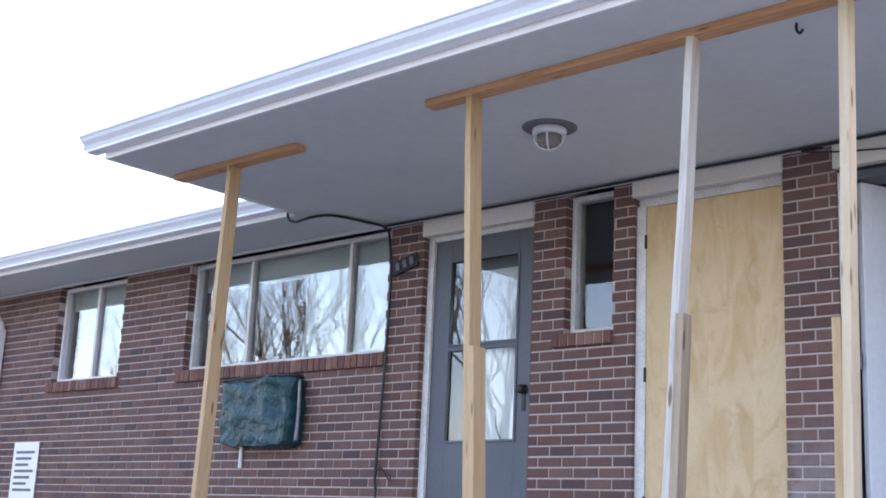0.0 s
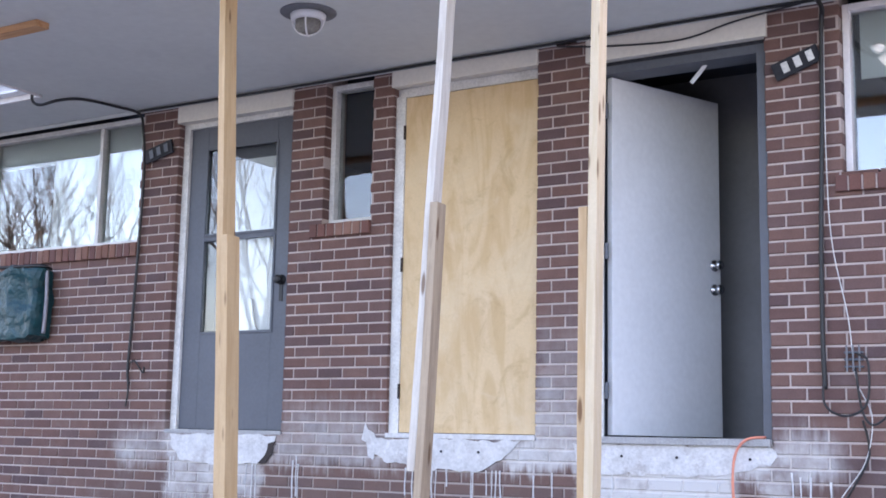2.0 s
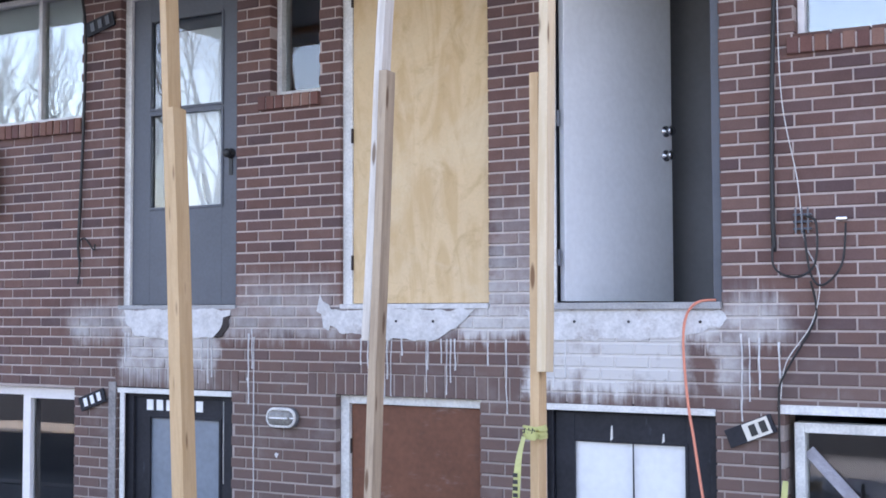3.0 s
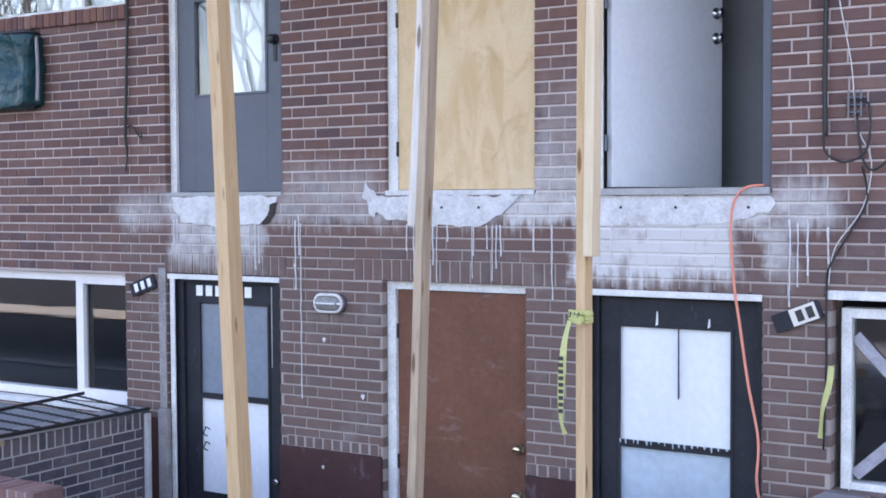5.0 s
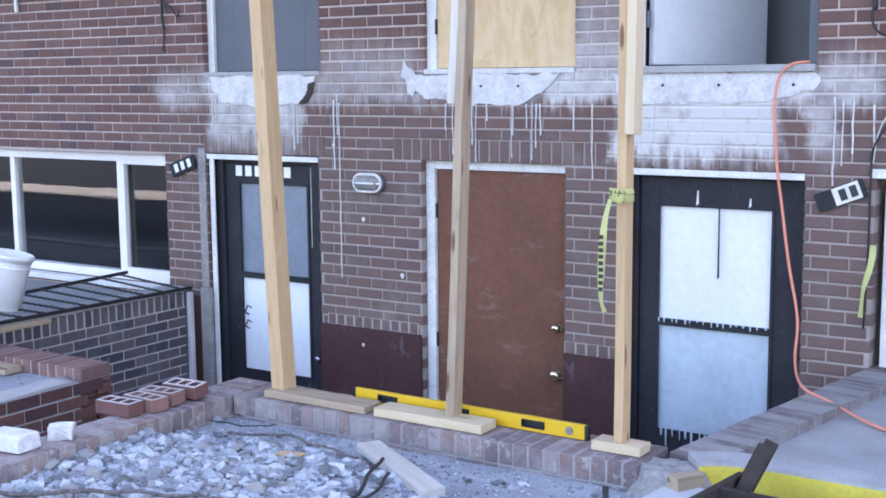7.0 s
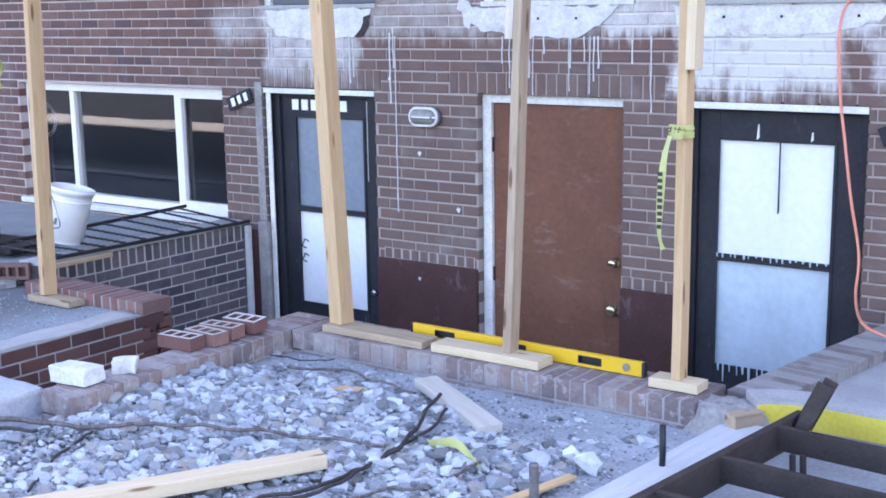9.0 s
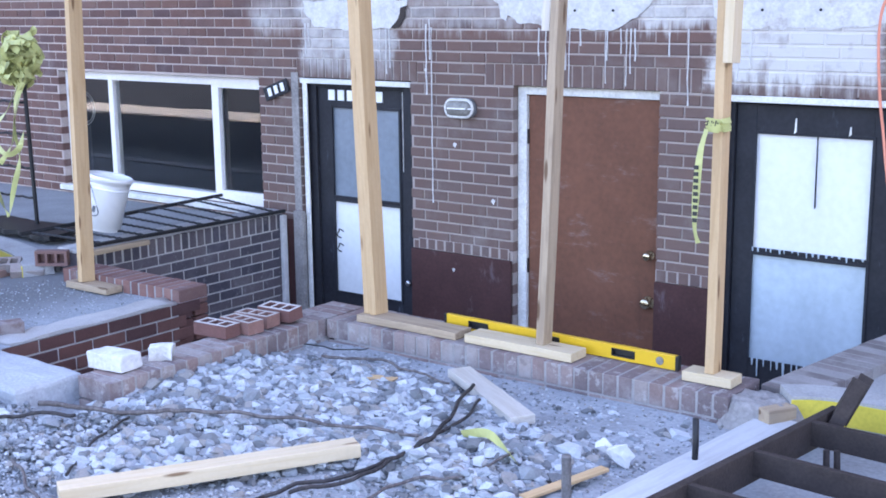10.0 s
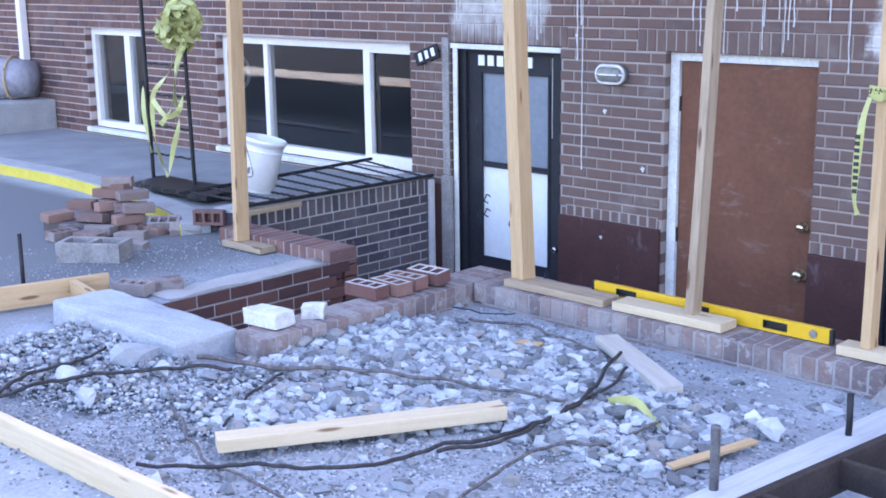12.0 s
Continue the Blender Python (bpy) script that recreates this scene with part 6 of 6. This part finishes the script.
def ribbon(name, pts, w, mat, label, twist=0.6, seed=0):
    """A strip of thin plastic tape that turns as it goes."""
    bm = bmesh.new()
    Q = spline(pts, 6)
    prev = None
    for i, p in enumerate(Q):
        d = (Q[min(i + 1, len(Q) - 1)] - Q[max(i - 1, 0)]).normalized()
        a = d.cross(Vector((0.3, 0.9, 0.2))).normalized()
        a = Matrix.Rotation(twist * math.sin(i * 0.35 + seed), 3, d) @ a
        n = d.cross(a) * 0.0006
        q = [bm.verts.new(p - a * w / 2 - n), bm.verts.new(p + a * w / 2 - n), bm.verts.new(p + a * w / 2 + n), bm.verts.new(p - a * w / 2 + n)]
        if prev:
            for k in range(4):
                bm.faces.new((prev[k], prev[(k + 1) % 4], q[(k + 1) % 4], q[k]))
        prev = q
    return part(name, bm, mat)


tb = empty("caution_tape_bundle", Matrix.Translation((-0.273, 0.343, -0.086)) @ Matrix.Scale(1.055, 4))
tagged(tb, "crumpled yellow caution tape wound on the railing", "tape")
r = random.Random(5)
for i in range(38):
    c = Vector((-1.97 + r.uniform(-0.09, 0.09), -1.53 + r.uniform(-0.05, 0.05), 1.24 + r.uniform(-0.10, 0.09)))
    turn = Euler((r.uniform(0, 6.28), r.uniform(0, 6.28), r.uniform(0, 6.28))).to_matrix()
    R = r.uniform(0.05, 0.14)
    pts = []
    for k in range(r.randint(5, 8)):
        a = k * r.uniform(0.6, 1.0)
        pts.append(c + turn @ Vector((R * math.cos(a), R * r.uniform(0.5, 1.1) * math.sin(a), r.uniform(-0.05, 0.05))))
    o = ribbon("tape_loop", pts, 0.042, M_tape, "", 1.1, i)
    o.parent = tb
for pts in ([(-1.98, -1.54, 1.1), (-2.1, -1.56, 0.9), (-2.28, -1.57, 0.75), (-2.3, -1.57, 0.5), (-2.25, -1.56, 0.3), (-2.18, -1.56, 0.2)],
            [(-1.95, -1.54, 1.1), (-2.02, -1.57, 0.8), (-1.99, -1.57, 0.6), (-2.08, -1.57, 0.4), (-2.16, -1.57, 0.2)],
            [(-2.3, -1.57, 0.72), (-2.1, -1.6, 0.62), (-1.98, -1.58, 0.66), (-1.92, -1.57, 0.78)], [(-2.4, -1.57, 0.8), (-2.36, -1.6, 0.6), (-2.33, -1.58, 0.35)],
            [(-1.9, -1.55, 1.1), (-1.98, -1.58, 0.95), (-2.05, -1.57, 0.7), (-2.2, -1.58, 0.55)]):
    o = ribbon("tape_tail", pts, 0.036, M_tape, "", 0.8, len(pts))
    o.parent = tb
tp = empty("caution_tape", pose(0, 0, 0))
tagged(tp, "yellow caution tape tied round the post", "tape")
for z in (1.10, 1.118, 1.088):
    o = ribbon("tape_wrap", [(2.962, -1.955, z), (2.97, -1.972, z + 0.004), (3.005, -1.972, z), (3.018, -1.955, z), (3.018, -1.88, z), (3.0, -1.862, z), (2.965, -1.865, z - 0.004), (2.962, -1.955, z)], 0.022, M_tape, "", 0.1, 1)
    o.parent = tp
o = ribbon("tape_tail", [(2.97, -1.98, 1.09), (2.952, -1.99, 1.0), (2.94, -1.99, 0.85), (2.938, -1.99, 0.72), (2.955, -1.99, 0.66)], 0.03, M_tape, "", 0.35, 1)
o.parent = tp
for k in range(9):
    b = part("print_bar", box(2.932, 2.950, -1.999, -1.995, 0.74 + 0.025 * k, 0.755 + 0.025 * k), M_ink)
    b.parent = tp
for k in range(6):
    b = stick("print_bar", (2.968 + 0.008 * k, -1.9745, 1.103 + 0.012 * (k % 2)), (2.973 + 0.008 * k, -1.9745, 1.123 - 0.012 * (k % 2)), 0.0045, 0.0015, M_ink, bev=0)
    b.parent = tp
tp2 = ribbon("caution_tape", [(2.50, -2.88, 0.07), (2.6, -2.87, 0.09), (2.7, -2.92, 0.08), (2.79, -2.97, 0.06)], 0.032, M_tape, "", 0.4, 2)
tagged(tp2, "scrap of yellow caution tape on the rubble", "tape")
tp3 = ribbon("caution_tape", [(3.46, -0.04, 0.72), (3.45, -0.05, 0.62), (3.42, -0.05, 0.5), (3.41, -0.05, 0.36)], 0.03, M_tape, "", 0.5, 3)
tagged(tp3, "yellow tape scrap hanging on the brick", "tape")

# ---- rubble ----
def chunk(bmv, bmf, c, s, r):
    """One broken lump: a jittered, squashed icosahedron."""
    k = len(bmv)
    ph = (1 + 5 ** 0.5) / 2
    base = [(-1, ph, 0), (1, ph, 0), (-1, -ph, 0), (1, -ph, 0), (0, -1, ph), (0, 1, ph), (0, -1, -ph), (0, 1, -ph), (ph, 0, -1), (ph, 0, 1), (-ph, 0, -1), (-ph, 0, 1)]
    R = Euler((r.uniform(0, 6), r.uniform(0, 6), r.uniform(0, 6))).to_matrix()
    sx, sy, sz = r.uniform(0.7, 1.3), r.uniform(0.6, 1.1), r.uniform(0.45, 0.8)
    for b in base:
        v = Vector(b) / 1.9 * r.uniform(0.5, 1.32)
        v = R @ v
        bmv.append((c[0] + v.x * s * sx, c[1] + v.y * s * sy, c[2] + v.z * s * sz))
    faces = ((0, 11, 5), (0, 5, 1), (0, 1, 7), (0, 7, 10), (0, 10, 11), (1, 5, 9), (5, 11, 4), (11, 10, 2), (10, 7, 6), (7, 1, 8), (3, 9, 4), (3, 4, 2), (3, 2, 6), (3, 6, 8), (3, 8, 9), (4, 9, 5), (2, 4, 11), (6, 2, 10), (8, 6, 7), (9, 8, 1))
    if s < 0.017:
        bmf.extend(tuple(k + i for i in f) for f in faces)
        return
    # larger lumps break into smaller facets
    mid, mc = {}, Vector(c)
    for f in faces:
        m3 = []
        for i, j in ((0, 1), (1, 2), (2, 0)):
            key = (min(f[i], f[j]), max(f[i], f[j]))
            if key not in mid:
                mid[key] = len(bmv)
                p = (Vector(bmv[k + f[i]]) + Vector(bmv[k + f[j]])) / 2
                bmv.append(tuple(mc + (p - mc) * r.uniform(0.86, 1.14)))
            m3.append(mid[key])
        a, b, d = (k + i for i in f)
        bmf.extend(((a, m3[0], m3[2]), (b, m3[1], m3[0]), (d, m3[2], m3[1]), tuple(m3)))


def scatter(name, label, n, place, seed):
    r = random.Random(seed)
    vs, fs = [], []
    while n:
        got = place(r)
        if got is None:
            continue
        x, y, z, s = got
        chunk(vs, fs, (x, y, z), s, r)
        n -= 1
    me = bpy.data.meshes.new(name)
    me.from_pydata(vs, [], fs)
    me.materials.append(M_stone)
    return tagged(new(name, me), label, "rubble", kind="stuff")


def bed(r):
    """Broken concrete heaped between the walls and the loose plank; bare dust in front."""
    x, y = r.uniform(0.1, 3.05), r.uniform(-4.35, -2.15)
    if x < 1.08 and y > -3.52:
        return None
    front = min(-3.98 + 1.42 * (x - 1.72), -3.22)          # line of the plank
    if x < 1.72:
        front = -4.3 + 0.25 * x
    d = max(0.0, min(1.0, (y - front) / 0.12 + 0.3))
    back = -2.44 if x < 1.5 else -2.30 - 0.30 * max(0.0, x - 1.9)
    d *= max(0.0, min(1.0, (back - y) / 0.15))
    d *= max(0.0, min(1.0, (3.02 - x) / 0.25))
    d *= 0.95 + 0.7 * noise.noise(Vector((x * 2.4, y * 2.4, 1)))
    if r.random() > d + 0.018:
        return None
    fine = 0.55 if x < 1.5 and y < -3.4 else 1.0
    s = fine * r.choice((0.007, 0.009, 0.011, 0.013, 0.016, 0.019, 0.022, 0.025, 0.029, 0.034)) * r.uniform(0.75, 1.3)
    return x, y, 0.0 + min(d, 1.0) * 0.07 * r.random() * (0.6 + 0.8 * abs(noise.noise(Vector((x * 5, y * 5, 3))))) + s * 0.2, s


scatter("rubble", "bed of broken pale concrete lumps", 24000, bed, 1)


def fines(r):
    """Crumbs that fill the gaps of the bed and spill in front of it."""
    x, y = r.uniform(0.1, 3.1), r.uniform(-4.4, -2.12)
    back = -2.42 if x < 1.5 else -2.28 - 0.30 * max(0.0, x - 1.9)
    if y > back and r.random() < 0.85:
        return None
    if x < 1.1 and y > -3.55 or r.random() > 0.62 + 0.8 * noise.noise(Vector((x * 3.1, y * 3.1, 8))):
        return None
    return x, y, 0.004 + 0.028 * r.random() * (y < -2.35 and y > -3.98 + 1.42 * (x - 1.72)), r.uniform(0.003, 0.0085)


scatter("rubble_fines", "crushed concrete crumbs between the lumps", 16000, fines, 6)


def grit(r):
    x, y = r.uniform(-0.9, 3.3), r.uniform(-4.6, -2.08)
    if x < 1.1 and y > -3.5:
        x, y = r.uniform(-1.9, -0.25), r.uniform(-3.3, -2.0)
        return x, y, ground_z(x, y), r.uniform(0.002, 0.006)
    return x, y, ground_z(x, y) + 0.002, r.uniform(0.003, 0.010)


scatter("grit", "loose gravel and dust crumbs on the ground", 9000, grit, 2)
r = random.Random(21)
for x, y, s in ((3.02, -2.68, 0.062), (0.75, -3.70, 0.11), (2.86, -2.74, 0.05), (2.93, -2.63, 0.045), (0.98, -3.70, 0.06), (1.5, -2.75, 0.06), (1.62, -2.65, 0.055), (1.75, -2.8, 0.06), (1.9, -2.78, 0.05), (2.05, -2.7, 0.055), (1.35, -3.1, 0.06), (1.55, -3.0, 0.065),
                (1.15, -3.62, 0.05), (2.35, -2.72, 0.045), (1.85, -3.1, 0.05), (2.1, -3.0, 0.045), (0.75, -4.0, 0.06), (1.0, -4.05, 0.055), (2.55, -2.58, 0.03), (1.45, -2.62, 0.05), (1.25, -2.9, 0.045)):
    vs, fs = [], []
    chunk(vs, fs, (0, 0, 0), s, r)
    me = bpy.data.meshes.new("concrete_lump")
    me.from_pydata(vs, [], fs)
    me.materials.append(M_whiteconc if x > 2.9 else M_stone)
    ob = new("concrete_lump", me)
    ob.location = (x, y, 0.03 + s * 0.3)
    tagged(ob, "large pale broken concrete lump in the rubble", "rubble", group="large lumps")

# ---- across the street, seen only in the glass: bare trees, a hedge and a pale strip ----
def bare_tree(x, y, h, seed):
    e = empty("bare_tree", pose(x, y, -0.05))
    tagged(e, "leafless street tree with fine branches", "tree")
    r = random.Random(seed)
    trunk = bmesh.new()
    limbs = bmesh.new()

    def grow(p, d, L, rad, depth, bm):
        pts = [p]
        for k in range(3):
            d = (d + Vector((r.uniform(-0.16, 0.16), r.uniform(-0.16, 0.16), r.uniform(-0.03, 0.1)))).normalized()
            pts.append(pts[-1] + d * L / 3)
        tube(pts, rad, 7 if depth < 2 else 4, rad * 0.6, bm)
        if depth < 5:
            for k in range(3 if depth else 5):
                q = pts[r.choice((2, 3))] if depth else pts[3].lerp(pts[2], r.random())
                n = (d + Vector((r.uniform(-1, 1), r.uniform(-1, 1), r.uniform(-0.2, 0.7))) * 0.75).normalized()
                grow(q, n, L * r.uniform(0.6, 0.8), rad * 0.5, depth + 1, limbs)

    grow(Vector((0, 0, 0)), Vector((0, 0, 1)), h * 0.35, h * 0.014, 0, trunk)
    part("trunk", trunk, M_bark, e, "", True)
    part("branches", limbs, M_bark, e, "", True)


def strip(x0, x1, y0, y1, seed):
    """A flat strip on the ground with an uneven outline."""
    pts = [(x0 + (x1 - x0) * k / 24, y0 + 0.25 * noise.noise(Vector((k * 0.4, seed, 0)))) for k in range(25)]
    pts += [(x1 - (x1 - x0) * k / 24, y1 + 0.3 * noise.noise(Vector((k * 0.35, seed, 5)))) for k in range(25)]
    bm = sheet(pts, 0.0, 0.02)
    bmesh.ops.transform(bm, matrix=Matrix.Rotation(radians(-90), 4, "X"), verts=bm.verts)
    bmesh.ops.translate(bm, vec=(0, 0, -0.035), verts=bm.verts)
    return bm


# added strip: its pale colour gives the sunlit band mirrored in the lower windows
e = part("sunlit_strip", strip(-13.0, -6.2, -6.3, -5.35, 3), material("sunlit_strip_tone", (0.50, 0.47, 0.41), rough=0.95, vary=0.2, scale=2, grain=40, bump=0.4))
tagged(e, "added pale strip standing in for a sunlit patch of ground", "pavement", kind="structure")
bare_tree(-19.5, -14.8, 10.5, 21)
bare_tree(-14.0, -16.5, 11.0, 33)
bare_tree(-35.0, -26.0, 14.0, 4)
bare_tree(-30.5, -27.0, 13.0, 8)
bare_tree(-42.0, -28.0, 14.0, 12)
hd = empty("hedge_row", pose(0, 0, 0))
tagged(hd, "clipped evergreen hedge across the street", "hedge")
r = random.Random(9)
vs, fs = [], []
for i in range(2600):
    chunk(vs, fs, (r.uniform(-60, 0), -32 + r.uniform(-0.6, 0.6), r.uniform(0, 1.3)), r.uniform(0.1, 0.24), r)
me = bpy.data.meshes.new("foliage")
me.from_pydata(vs, [], fs)
me.materials.append(M_hedge)
ob = new("foliage", me)
ob.parent = hd
